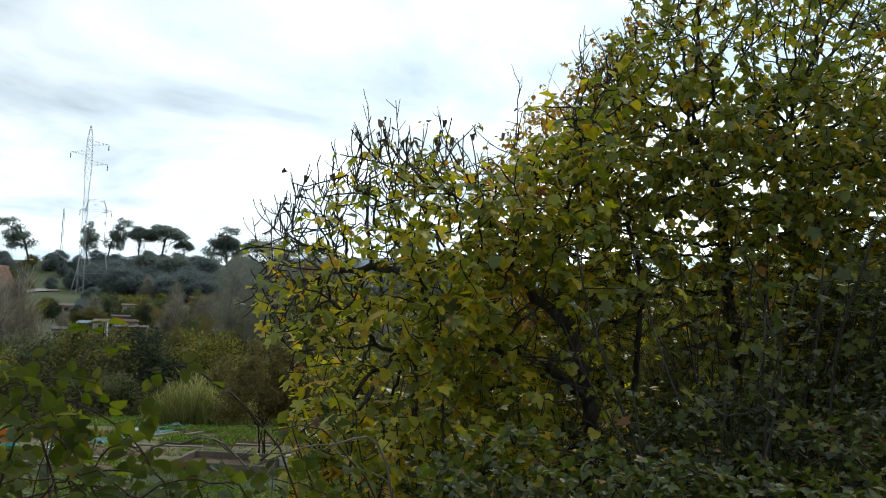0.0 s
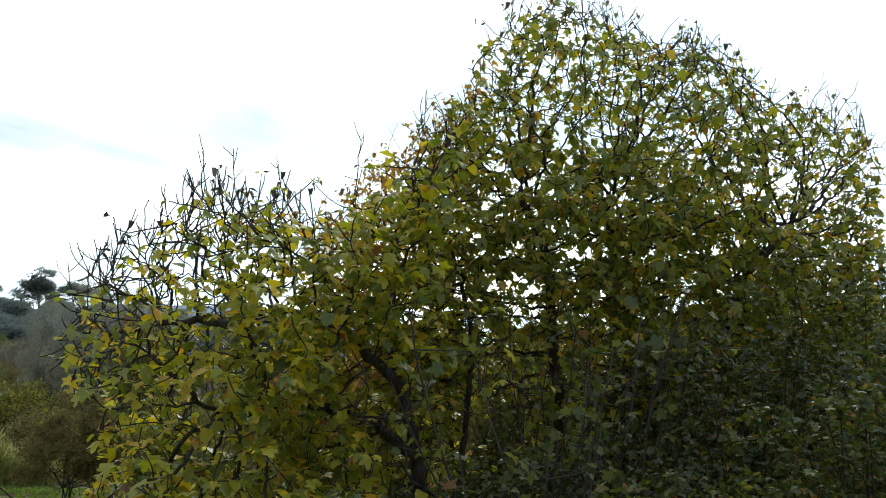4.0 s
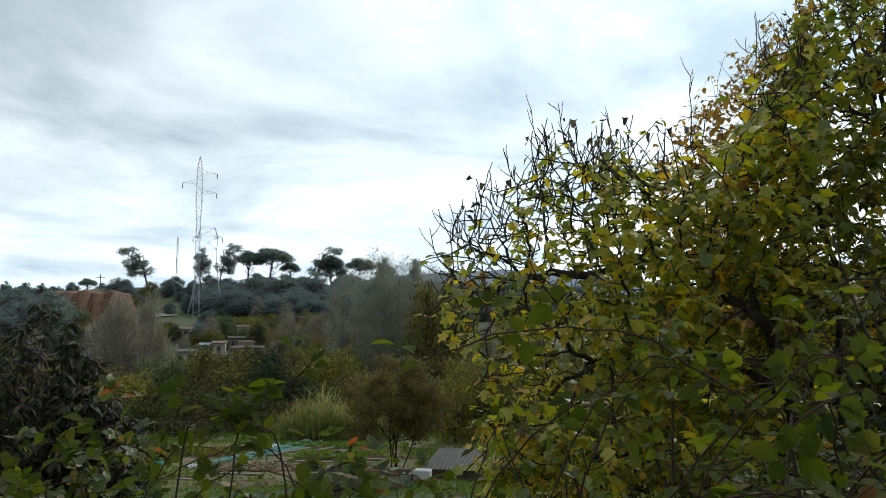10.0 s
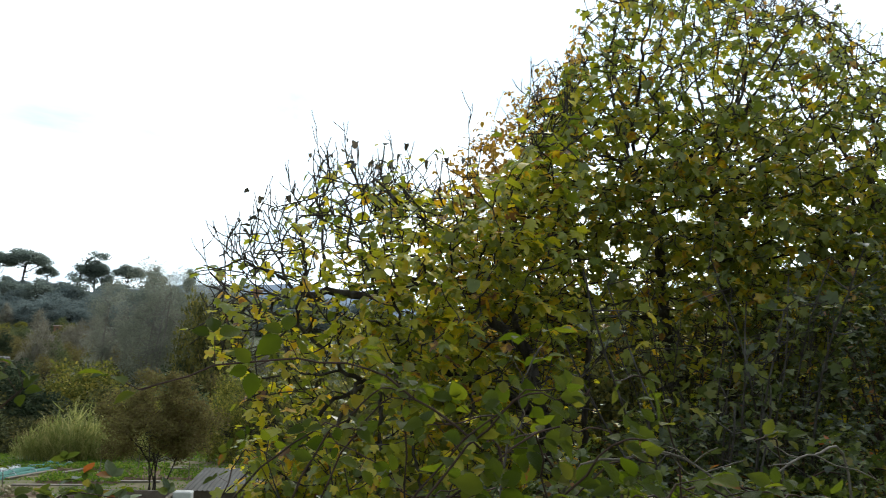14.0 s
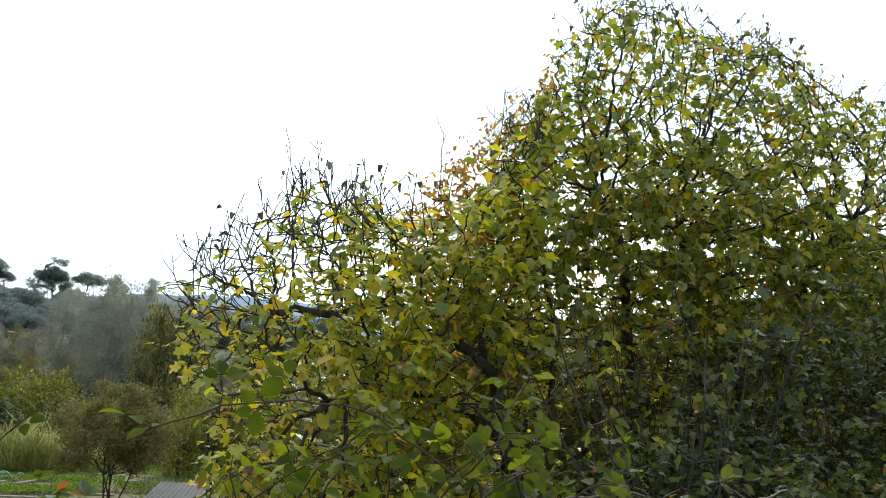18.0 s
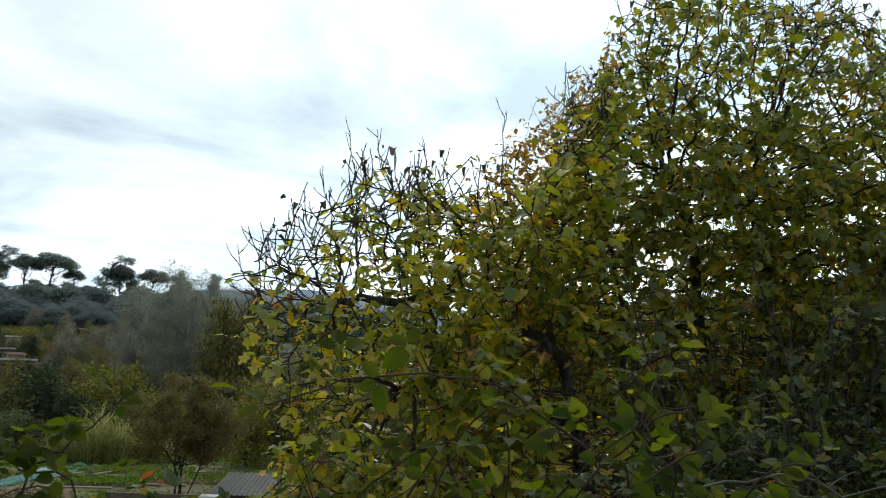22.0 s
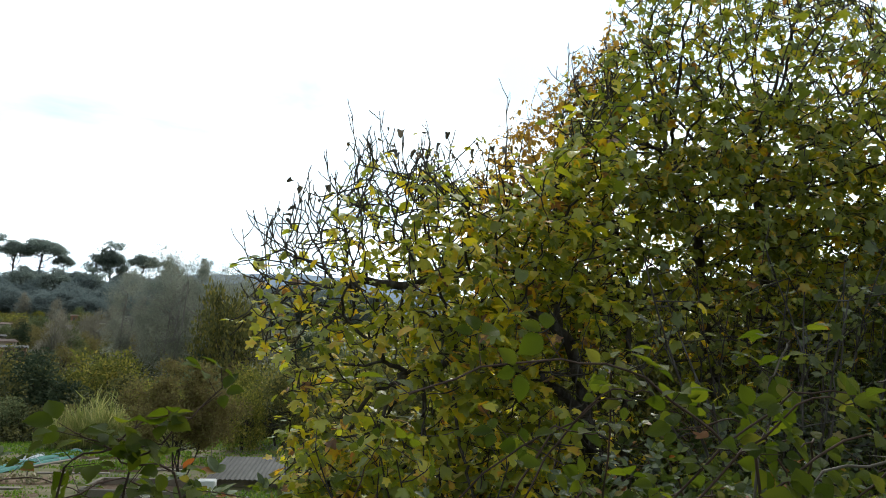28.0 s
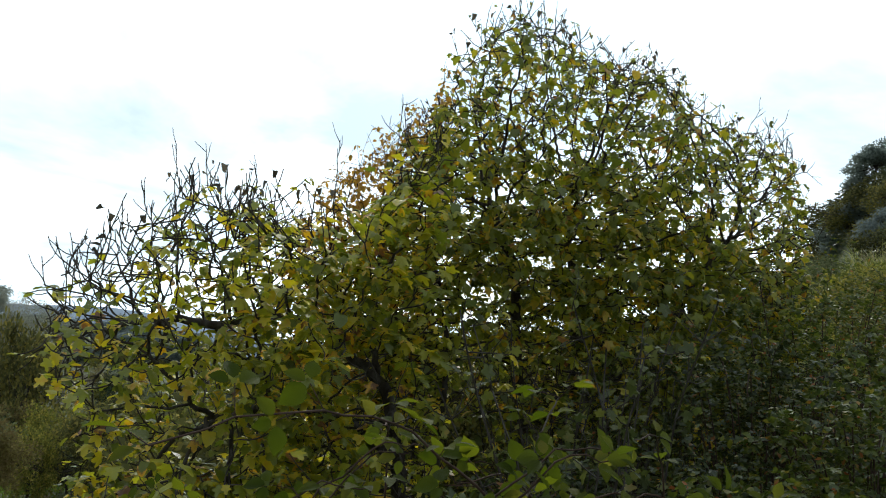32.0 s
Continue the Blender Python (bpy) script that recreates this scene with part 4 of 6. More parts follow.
        if sel.any():
            part_mesh(nm, mesh_from(nm, *scatter(tpl, P[sel], D[sel], Nn[sel], S[sel]), m, True), t)["kind"] = "stuff"
    meshes = [mesh_from("leaf", b[0] * s, b[1], mat_piece, True) for b in (FIG_LEAF, FIG_LEAF_C) for s in (size * 0.7, size * 0.9, size * 1.15)]
    R = frames_for(D, Nn)
    for n, i in enumerate(np.flatnonzero(kinds == 9)):
        lf = part_mesh("leaf", meshes[n % 6], t)
        lf.matrix_basis = Matrix.Translation(P[i].tolist()) @ Matrix(R[i].tolist()).to_4x4()
    return len(pts)


rng = np.random.default_rng(5)
MID_A = ([0.9, 2.0, 4.0, 5.3], [7.9, 7.5, 7.1, 7.2])
HALF_A = ([0.9, 2.0, 4.0, 5.3], [0.7, 1.4, 1.7, 1.5])
SUCKERS_A = [(x, y, h, lx, ly) for x, y, h, lx, ly in zip(rng.uniform(1.7, 7.6, 84), rng.uniform(5.3, 9.0, 84), rng.uniform(1.0, 2.6, 84), rng.normal(-0.1, 0.2, 84), rng.normal(0, 0.15, 84)) if not (0.54 < x / y < 0.8 and y < 7.3)]
SUCKERS_A += [(x, y, h, lx, 0.0) for x, y, h, lx in zip(rng.uniform(1.35, 2.6, 34), rng.uniform(6.6, 9.2, 34), rng.uniform(0.7, 1.9, 34), rng.normal(-0.05, 0.15, 34))]


def open_topped(rng, places):
    """The spreading fig is thin along its top and stays under the slender tree where they meet."""
    G = np.array([crown_gap(p) for p in places])
    thin = (G[:, 0] < 0.6) & (rng.random(len(places)) < np.interp(G[:, 2], [2.6, 3.2], [0.42, 0.2]))
    return places[~thin & ~((G[:, 2] > 3.9) & (G[:, 0] < 0.75))]


def share_a(gap, u, w, p):
    """Few leaves along the bare top, many inside and below."""
    bare = np.interp(gap, [0.0, 0.3, 0.8, 1.5], [0.22, 0.2, 0.42, 1.0]) if u < 3.7 else np.interp(gap, [0, 0.7, 1.3], [0.08, 0.25, 1.0])
    low = 1.9 if w < 0.6 and u < 2.9 else 1.0
    if p[1] < 7.15 and abs(u - np.interp(w, [-0.4, 0.18, 0.75, 1.5, 1.9], [5.3, 5.07, 4.86, 4.49, 4.25])) < 0.4 and w < 1.9:
        low *= 0.06          # the leaning trunk shows through
    return bare * low * np.interp(w, [-1.5, 0.2, 1.3, 2.3], [1.0, 1.1, 0.95, 0.7] if u < 2.7 else [0.9, 1.0, 1.4, 1.5]) * np.interp(u, [1.2, 2.4, 3.0, 4.4, 5.3], [0.6, 0.9, 1.25, 1.25, 0.5])


fig_tree("fig_tree", "spreading fig tree with yellowing leaves and bare twig ends",
         [[(5.1, 7.2, -1.7), (4.75, 7.15, -0.2), (4.5, 7.1, 0.35), (4.28, 7.05, 0.85), (3.93, 7.0, 1.5), (3.4, 7.2, 2.0)],
          [(4.28, 7.05, 0.85), (3.3, 6.8, 1.25), (2.3, 6.9, 1.2)],
          [(3.93, 7.0, 1.5), (3.95, 7.2, 2.3), (4.1, 7.4, 3.1)],
          [(3.4, 7.2, 2.0), (2.6, 7.6, 2.1), (1.8, 7.8, 1.95)],
          [(4.75, 7.15, -0.2), (5.0, 7.3, 1.4), (4.9, 7.5, 2.7)]],
         open_topped(rng, np.concatenate([crown_places(rng, 1900, 0.86, 5.3, -0.7, MID_A, HALF_A, 0.22, 0.4, 0.35), crown_places(rng, 260, 0.8, 2.9, 1.4, MID_A, HALF_A, 0.16, 0.3)])), 7, 12500, 0.114, M_FIG, M_FIG_P, share_a, 0.085, tilt_mean=0.42, spacing=0.16, suckers=SUCKERS_A,
         spires=[[(4.3, 7.8, 3.6), (4.5, 7.9, 4.3), (4.55, 7.98, 4.9)], [(3.7, 7.8, 3.3), (3.75, 7.9, 3.8), (3.8, 8.0, 4.2)], [(2.6, 8.4, 2.9), (2.3, 8.6, 3.4), (2.2, 8.7, 3.9)], [(2.8, 8.5, 3.1), (2.6, 8.65, 3.5), (2.55, 8.75, 4.0)], [(1.7, 7.9, 1.95), (1.15, 8.0, 2.05), (0.97, 8.0, 2.45)], [(1.9, 7.9, 2.1), (1.35, 8.0, 2.3), (1.2, 8.0, 2.7)], [(2.5, 7.9, 2.6), (1.9, 8.0, 2.9), (1.75, 8.0, 3.25)], [(2.9, 8.2, 3.2), (3.0, 8.3, 3.5), (2.95, 8.3, 3.8)]])

MID_B = ([4.4, 7.0, 12.9], [8.0, 8.0, 7.0])
HALF_B = ([4.4, 7.0, 10.0, 12.9], [1.0, 1.8, 1.6, 0.8])
SUCKERS_B = [(x, y, h, a, b) for x, y, h, a, b in zip(rng.uniform(6.0, 12.4, 60), rng.uniform(6.4, 9.2, 60), rng.uniform(1.6, 3.6, 60), rng.normal(0, 0.15, 60), rng.normal(0, 0.12, 60))]


def share_b(gap, u, w, p):
    """Leaves all through the crown, thinner to the bare ends and low down."""
    thick = np.interp(w, [1.4, 2.4, 3.1, 4.6, 4.9], [0.6, 0.9, 1.3, 1.25, 1.0]) if 5.2 < u < 9.0 else 1.35 if u >= 9.0 and w < 4.0 else 1.0
    return thick * np.interp(gap, [0.0, 0.3, 0.8], [0.35, 0.6, 1.0]) * np.interp(w, [0, 1.5, 2.3, 3.2, 4.3, 5.2], [1.0, 1.6, 2.6, 2.8, 2.2, 1.1]) * np.interp(u, [4.4, 5.6, 10.2, 11.4], [0.6, 1.0, 1.0, 0.6])


fig_tree("fig_tree", "taller fig tree of several stems, leaves still green",
         [[(7.8, 8.1, -1.5), (7.6, 8.0, 1.0), (7.45, 7.9, 2.4), (7.2, 7.95, 3.8)],
          [(8.1, 8.0, -1.5), (8.6, 7.8, 1.4), (9.2, 7.5, 3.0), (9.9, 7.3, 4.0)],
          [(7.2, 8.1, -1.5), (6.6, 7.8, 1.4), (6.1, 7.7, 2.8), (5.8, 7.8, 3.8)],
          [(8.6, 7.6, -1.5), (9.9, 7.2, 1.6), (10.6, 7.0, 3.0)]],
         np.concatenate([crown_places(rng, 3700, 4.5, 12.85, 1.3, MID_B, HALF_B, 0.16, 0.4), crown_places(rng, 1100, 5.4, 12.7, 1.1, MID_B, HALF_B, 2.0, 0.3)]), 8, 21400, 0.116, M_FIG_G, M_FIG_P, share_b, 0.09, whip=0.12, suckers=SUCKERS_B,
         spires=[[(9.6, 7.1, 4.4), (10.2, 6.95, 5.3), (10.65, 6.87, 5.9)], [(9.9, 7.0, 4.2), (10.7, 6.9, 4.9), (11.1, 6.9, 5.35)], [(9.5, 7.1, 4.6), (9.9, 7.05, 5.5), (10.2, 7.0, 5.95)], [(9.9, 7.0, 3.9), (10.8, 6.9, 4.3), (11.3, 6.9, 4.9)], [(8.3, 8.0, 5.6), (8.6, 8.05, 6.2), (8.7, 8.1, 6.75)],
                 [(10.4, 6.9, 3.4), (11.2, 6.85, 3.9), (11.6, 6.8, 4.45)], [(10.2, 6.9, 4.6), (11.0, 6.85, 5.1), (11.35, 6.8, 5.0)], [(10.5, 6.9, 3.0), (11.4, 6.8, 3.3), (11.75, 6.8, 3.75)], [(10.2, 6.95, 4.2), (11.1, 6.9, 4.6), (11.6, 6.85, 4.55)]])

MID_C = ([3.3, 5.3], [8.5, 8.7])
HALF_C = ([3.3, 5.3], [0.6, 0.7])
fig_tree("slender_tree", "slender tree with small rusty leaves between the figs",
         [[(5.7, 8.7, -1.7), (5.4, 8.7, 1.0), (5.0, 8.7, 3.0), (4.9, 8.7, 4.0)], [(5.4, 8.7, 1.0), (4.7, 8.6, 2.4), (4.2, 8.55, 3.0)]],
         crown_places(rng, 1000, 3.4, 5.2, 1.4, MID_C, HALF_C, 0.12, 0.2), 9, 5000, 0.085, M_RUST, M_RUST, lambda gap, u, w, p: 1.0, 0.05, whip=0.1, small=True, up=0.3)


# ---- brambles ----
def bramble_leaves(rng, pos, out, size):
    """Leaves of three leaflets at the given places, facing out."""
    n = len(pos)
    d0 = out * 0.5 + rng.normal(0, 0.6, (n, 3)) + (0, 0, -0.15)
    d0 /= np.linalg.norm(d0, axis=1, keepdims=True)
    nor = out * 0.5 + rng.normal(0, 0.45, (n, 3)) + (0, 0, 0.85)
    R = frames_for(d0, nor)
    P, D, Nn, S = [], [], [], []
    for a, k in ((0, 1.0), (1.15, 0.85), (-1.15, 0.85)):
        P.append(pos)
        D.append(R[:, :, 1] * math.cos(a) + R[:, :, 0] * math.sin(a))
        Nn.append(R[:, :, 2] + rng.normal(0, 0.25, (n, 3)))
        S.append(size * k * rng.uniform(0.75, 1.2, n))
    return map(np.concatenate, (P, D, Nn, S))


def bramble_bush(x, y, rx, ry, top, seed, n=900, size=0.06, canes=46, label="tangled bramble bush with small dark green leaves", z_foot=None, leaf=None):
    rng = np.random.default_rng(seed)
    z0 = float(ground_z(x, y)) if z_foot is None else z_foot
    h = top - z0
    t = thing("bramble_bush", x, y, z0, label, "bramble", "brambles along the bank")
    paths = []
    for _ in range(canes):
        a = rng.uniform(0, 6.28)
        q = rng.uniform(0.1, 0.55)
        foot = np.array([math.cos(a) * rx * q, math.sin(a) * ry * q, -0.1])
        reach = np.array([math.cos(a) * rx * rng.uniform(0.5, 1.1), math.sin(a) * ry * rng.uniform(0.5, 1.1), h * rng.uniform(0.35, 0.95)])
        mid = (foot + reach) / 2 + (0, 0, h * rng.uniform(0.2, 0.5))
        paths.append((spline([foot, mid, reach], 8), np.linspace(0.008, 0.004, 8)))
    if y < 3.3:
        for p in paths:
            part_mesh("cane", mesh_from("cane", *tubes([p], 4), M_CANE), t)
    else:
        part_mesh("cane_tangle", mesh_from("cane_tangle", *tubes(paths, 4), M_CANE), t)["kind"] = "stuff"
    along = int(n * 0.55)
    pick = rng.integers(0, len(paths), along)
    where = 2.5 + 5.4 * rng.random(along) ** 0.8
    seg = np.minimum(where.astype(int), 6)
    lines = np.array([p for p, _ in paths])
    on_cane = lines[pick, seg] + (lines[pick, seg + 1] - lines[pick, seg]) * (where - seg)[:, None] + rng.normal(0, 0.025, (along, 3))
    n = n - along
    v = rng.normal(0, 1, (n, 3))
    v[:, 2] = np.abs(v[:, 2])
    v /= np.linalg.norm(v, axis=1, keepdims=True)
    lump = 1 + 0.16 * np.sin(5 * v[:, 0] + seed) * np.cos(4 * v[:, 1]) + 0.1 * np.sin(9 * v[:, 2] + 3 * v[:, 0])
    r = (0.55 + 0.45 * rng.random(n) ** 0.4) * lump
    pos = np.concatenate([v * r[:, None] * (rx, ry, h), on_cane])
    v = np.concatenate([v, on_cane / (rx, ry, h) * 0.6 + (0, 0, 0.3)])
    P, D, Nn, S = bramble_leaves(rng, pos, v, size)
    V, F = scatter(OVATE, P, D, Nn, S)
    lf = part_mesh("foliage", mesh_from("foliage", V, F, leaf or M_BRAMBLE, True), t)
    lf["kind"] = "stuff"
    return t


for n, (x, y, rx, ry, top, cnt) in enumerate(((3.5, 3.9, 1.0, 0.8, 0.98, 1100), (4.8, 4.2, 1.2, 0.9, 1.2, 1300), (6.3, 4.4, 1.5, 1.0, 2.2, 2800), (8.2, 5.0, 1.8, 1.2, 2.95, 3200), (10.6, 6.2, 2.2, 1.4, 3.65, 3200), (3.0, 5.2, 1.1, 0.8, 0.35, 1300), (5.4, 5.9, 1.5, 0.8, 1.15, 900), (7.6, 6.6, 1.7, 0.9, 2.0, 1100), (2.2, 2.9, 0.8, 0.6, 1.1, 1400), (3.2, 2.7, 0.8, 0.6, 1.0, 1400), (4.4, 2.9, 0.9, 0.7, 1.2, 1500), (5.6, 3.1, 1.0, 0.7, 1.85, 1900), (13.5, 8.0, 2.4, 1.6, 4.1, 2400), (1.9, 4.6, 0.9, 0.7, -0.05, 900))):
    bramble_bush(x, y, rx, ry, top, 40 + n, int(cnt * 1.5), 0.048, leaf=M_BRAMBLE_F if n in (3, 4, 6, 7, 8, 9, 10, 11, 12) else None)
for n, (x, y, rx, ry, top, cnt) in enumerate(((-1.5, 2.7, 0.9, 0.6, 1.2, 1500), (-0.55, 2.4, 0.7, 0.5, 1.16, 1300), (0.2, 2.5, 0.6, 0.5, 1.1, 1100), (0.95, 2.5, 0.7, 0.5, 0.97, 1100), (-2.8, 3.2, 1.0, 0.7, 0.9, 1000), (1.5, 3.4, 0.8, 0.6, 0.35, 900))):
    bramble_bush(x, y, rx, ry, top, 70 + n, cnt, 0.05, label="bramble bush with fresh green leaves at the path's edge", leaf=M_BRAMBLE_F)

LEAFLETS = [mesh_from("leaflet", SERRATE[0] * s, SERRATE[1], M_BRAMBLE_P, True) for s in (0.020, 0.024, 0.028, 0.033)]


def bramble_spray(points, seed, every=0.05, r=0.0022, mat=None, label="arching bramble spray with sparse bright green leaves", count=None):
    """A single cane in the open, each leaflet a piece of its own."""
    rng = np.random.default_rng(seed)
    o = np.array(points[0], float)
    t = thing("bramble_spray", *o, label, "bramble", "sprays by the path")
    pts = spline([np.array(p) - o for p in points], 26)
    pts[1:] += rng.normal(0, 0.0025, pts[1:].shape)
    V, F = tubes([(pts, np.linspace(r, r * 0.45, 26))], 6)
    part_mesh("cane", mesh_from("cane", V, F, mat or M_CANE, True), t)
    length = np.linalg.norm(np.diff(pts, axis=0), axis=1).sum()
    n = count or max(3, int(length / every / 1.9))
    stalks = []
    for k in range(n):
        i = min(25, int((k + rng.uniform(0.2, 0.9)) / n * 25) + 1)
        way = unit(rng.normal(0, 0.7, 3) * (1, 1, 0.6) + (0, -0.1, 0.3))
        p = pts[i] + way * rng.uniform(0.02, 0.045)
        stalks.append((np.array([pts[i], p]), np.array([r * 0.35, r * 0.25])))
        d = unit(way * (1, 1, 0.4) + (0, 0, -0.1))
        nor = unit(rng.normal(0, 0.42, 3) + (0, -0.65, 0.7))
        Rm = frames_for(d[None], nor[None])[0]
        for a in ((0, 1.2, -1.2) if rng.random() < 0.75 else (0,)):
            dd = Rm[:, 1] * math.cos(a) + Rm[:, 0] * math.sin(a)
            R = frames_for(dd[None], (Rm[:, 2] + rng.normal(0, 0.2, 3))[None])[0]
            lf = part_mesh("leaflet", LEAFLETS[rng.integers(0, 4)], t)
            lf.matrix_basis = Matrix.Translation((p + dd * 0.006).tolist()) @ Matrix(R.tolist()).to_4x4()
    for p in stalks:
        part_mesh("leaf_stalk", mesh_from("leaf_stalk", *tubes([p], 3), M_CANE), t)
    return t


def from_ground(x, y, pts):
    return [(x, y, float(ground_z(x, y)))] + pts


bramble_spray(from_ground(0.75, 1.15, [(0.60, 0.95, 0.85), (0.49, 0.85, 1.42), (0.45, 0.85, 1.47), (0.37, 0.85, 1.52), (0.31, 0.85, 1.56), (0.22, 0.85, 1.57), (0.13, 0.85, 1.565), (0.05, 0.85, 1.535)]), 1, 0.06)
bramble_spray(from_ground(0.70, 1.2, [(0.55, 0.95, 0.9), (0.49, 0.86, 1.42), (0.52, 0.87, 1.49), (0.52, 0.86, 1.56), (0.55, 0.86, 1.60)]), 2, 0.05, mat=M_CANE_PALE)
bramble_spray(from_ground(0.9, 1.3, [(0.75, 1.05, 0.9), (0.66, 0.95, 1.3), (0.60, 0.92, 1.43), (0.50, 0.9, 1.50), (0.42, 0.9, 1.49)]), 3, 0.05)
bramble_spray(from_ground(-0.2, 1.6, [(-0.28, 1.3, 0.9), (-0.27, 1.2, 1.37), (-0.21, 1.2, 1.44), (-0.17, 1.2, 1.47)]), 4, 0.045)
bramble_spray(from_ground(-0.1, 1.6, [(-0.2, 1.3, 0.9), (-0.19, 1.2, 1.37), (-0.14, 1.2, 1.45), (-0.08, 1.2, 1.51)]), 5, 0.045)
bramble_spray(from_ground(0.0, 1.7, [(-0.1, 1.3, 0.9), (-0.12, 1.2, 1.36), (-0.19, 1.2, 1.42), (-0.25, 1.2, 1.46)]), 6, 0.045)
bramble_spray(from_ground(0.9, 1.7, [(0.78, 1.35, 0.8), (0.69, 1.2, 1.30), (0.60, 1.2, 1.335), (0.50, 1.2, 1.34), (0.45, 1.2, 1.39), (0.36, 1.2, 1.44)]), 7, 0.04)
bramble_spray(from_ground(-0.6, 1.7, [(-0.55, 1.5, 0.8), (-0.52, 1.4, 1.25), (-0.47, 1.4, 1.36), (-0.40, 1.4, 1.40)]), 8, 0.05)
bramble_spray(from_ground(-0.9, 1.9, [(-0.86, 1.6, 0.8), (-0.8, 1.5, 1.2), (-0.72, 1.5, 1.32)]), 9, 0.05)
bramble_spray(from_ground(1.2, 1.5, [(1.1, 1.3, 0.8), (0.98, 1.2, 1.22), (0.9, 1.2, 1.30), (0.82, 1.2, 1.32)]), 10, 0.045)
bramble_spray(from_ground(1.5, 1.6, [(1.4, 1.4, 0.8), (1.28, 1.3, 1.14), (1.2, 1.3, 1.27), (1.1, 1.3, 1.30)]), 11, 0.045)

# more sprays over the bushes at the path's edge
rng = np.random.default_rng(404)
for k in range(30):
    x, y = rng.uniform(-1.5, 0.55), rng.uniform(1.35, 2.1)
    top = 1.6 - y * rng.uniform(0.14, 0.30)
    way = rng.choice((-1, 1)) * rng.uniform(0.15, 0.4)
    bramble_spray(from_ground(x - way, y + 0.25, [(x - way * 0.8, y + 0.12, top * 0.62), (x - way * 0.35, y, top * 0.93), (x, y - 0.04, top), (x + way * 0.5, y - 0.08, top - 0.05)]), 100 + k, 0.06)
for k in range(6):
    x, y = rng.uniform(0.3, 0.62), rng.uniform(0.62, 0.85)
    top = 1.6 - y * rng.uniform(0.18, 0.30)
    way = rng.choice((-1, 1)) * rng.uniform(0.15, 0.4)
    bramble_spray(from_ground(x - way, y + 0.25, [(x - way * 0.8, y + 0.12, top * 0.62), (x - way * 0.35, y, top * 0.93), (x, y - 0.04, top), (x + way * 0.5, y - 0.08, top - 0.05)]), 200 + k, 0.06)


def dry_arch(points, seed):
    """A leafless arching cane with short side twigs."""
    rng = np.random.default_rng(seed)
    o = np.array(points[0], float)
    t = thing("dry_cane", *o, "pale dry arching cane without leaves", "bramble", "sprays by the path")
    pts = spline([np.array(p) - o for p in points], 24)
    V, F = tubes([(pts, np.linspace(0.0026, 0.0011, 24))], 6)
    part_mesh("cane", mesh_from("cane", V, F, M_CANE_PALE, True), t)
    for k in range(7):
        j = rng.integers(9, 23)
        b = bough(rng, pts[j], rng.normal(0, 0.6, 3) + (0, 0, 0.2), rng.uniform(0.03, 0.09), 4, (0, 0, 0.5), 0.2)
        V, F = tubes([(b, np.linspace(0.0011, 0.0006, 4))], 4)
        part_mesh("side_twig", mesh_from("side_twig", V, F, M_CANE_PALE), t)


dry_arch(from_ground(0.62, 0.98, [(0.6, 0.95, 0.9), (0.6, 0.9, 1.38), (0.67, 0.84, 1.45), (0.71, 0.8, 1.46), (0.75, 0.76, 1.43), (0.77, 0.74, 1.4)]), 1)
dry_arch(from_ground(1.0, 0.75, [(0.98, 0.74, 0.9), (0.94, 0.72, 1.42), (0.85, 0.7, 1.47), (0.76, 0.68, 1.45)]), 3)

BROAD = [mesh_from("leaf", SERRATE[0] * (s * 0.9, s, s), SERRATE[1], M_BROAD, True) for s in (0.018, 0.022, 0.027)]


def broad_shoot(points, seed, nodes):
    """A young arching shoot whose soft leaves stand in threes, each leaf a piece."""
    rng = np.random.default_rng(seed)
    o = np.array(points[0], float)
    t = thing("broad_leaved_shoot", *o, "young shoot with soft bright yellow-green leaves", "shoot", "sprays by the path")
    pts = spline([np.array(p) - o for p in points], 24) + rng.normal(0, 0.002, (24, 3))
    V, F = tubes([(pts, np.linspace(0.0026, 0.0008, 24))], 6)
    part_mesh("stem", mesh_from("stem", V, F, M_CANE, True), t)
    for k in range(nodes):
        j = 23 - int(11 * k / nodes)
        way = unit(rng.normal(0, 0.7, 3) * (1, 0.6, 0.5) + (0, -0.2, 0.15))
        up = unit(rng.normal(0, 0.3, 3) + (0, -0.6, 0.7))
        side = np.cross(way, up)
        for q, turn in enumerate((0.0, 1.25, -1.25)):
            d = unit(way * math.cos(turn) + side * math.sin(turn) + rng.normal(0, 0.15, 3))
            R = frames_for(d[None], (up + rng.normal(0, 0.25, 3))[None])[0]
            lf = part_mesh("leaf", BROAD[2 if q == 0 else rng.integers(0, 2)], t)
            lf.matrix_basis = Matrix.Translation((pts[j] + way * 0.012 + d * 0.006).tolist()) @ Matrix(R.tolist()).to_4x4()


rng = np.random.default_rng(515)
for k in range(16):
    a, d = radians(rng.uniform(22, 56)), rng.uniform(0.8, 1.15)
    x, y, z = d * math.sin(a) - 0.1, max(0.46, d * math.cos(a)), 1.61 - d * (0.03 + 0.17 * rng.random() ** 0.7)
    s = rng.choice([-1, 1]) * rng.uniform(0.1, 0.4)
    broad_shoot(from_ground(x + s, y + 0.3, [(x + s * 0.95, y + 0.26, z * 0.55), (x + s * 0.62, y + 0.14, z * 0.87), (x + s * 0.25, y + 0.04, z * 0.99), (x, y, z)]), 60 + k, 3 + k % 2)


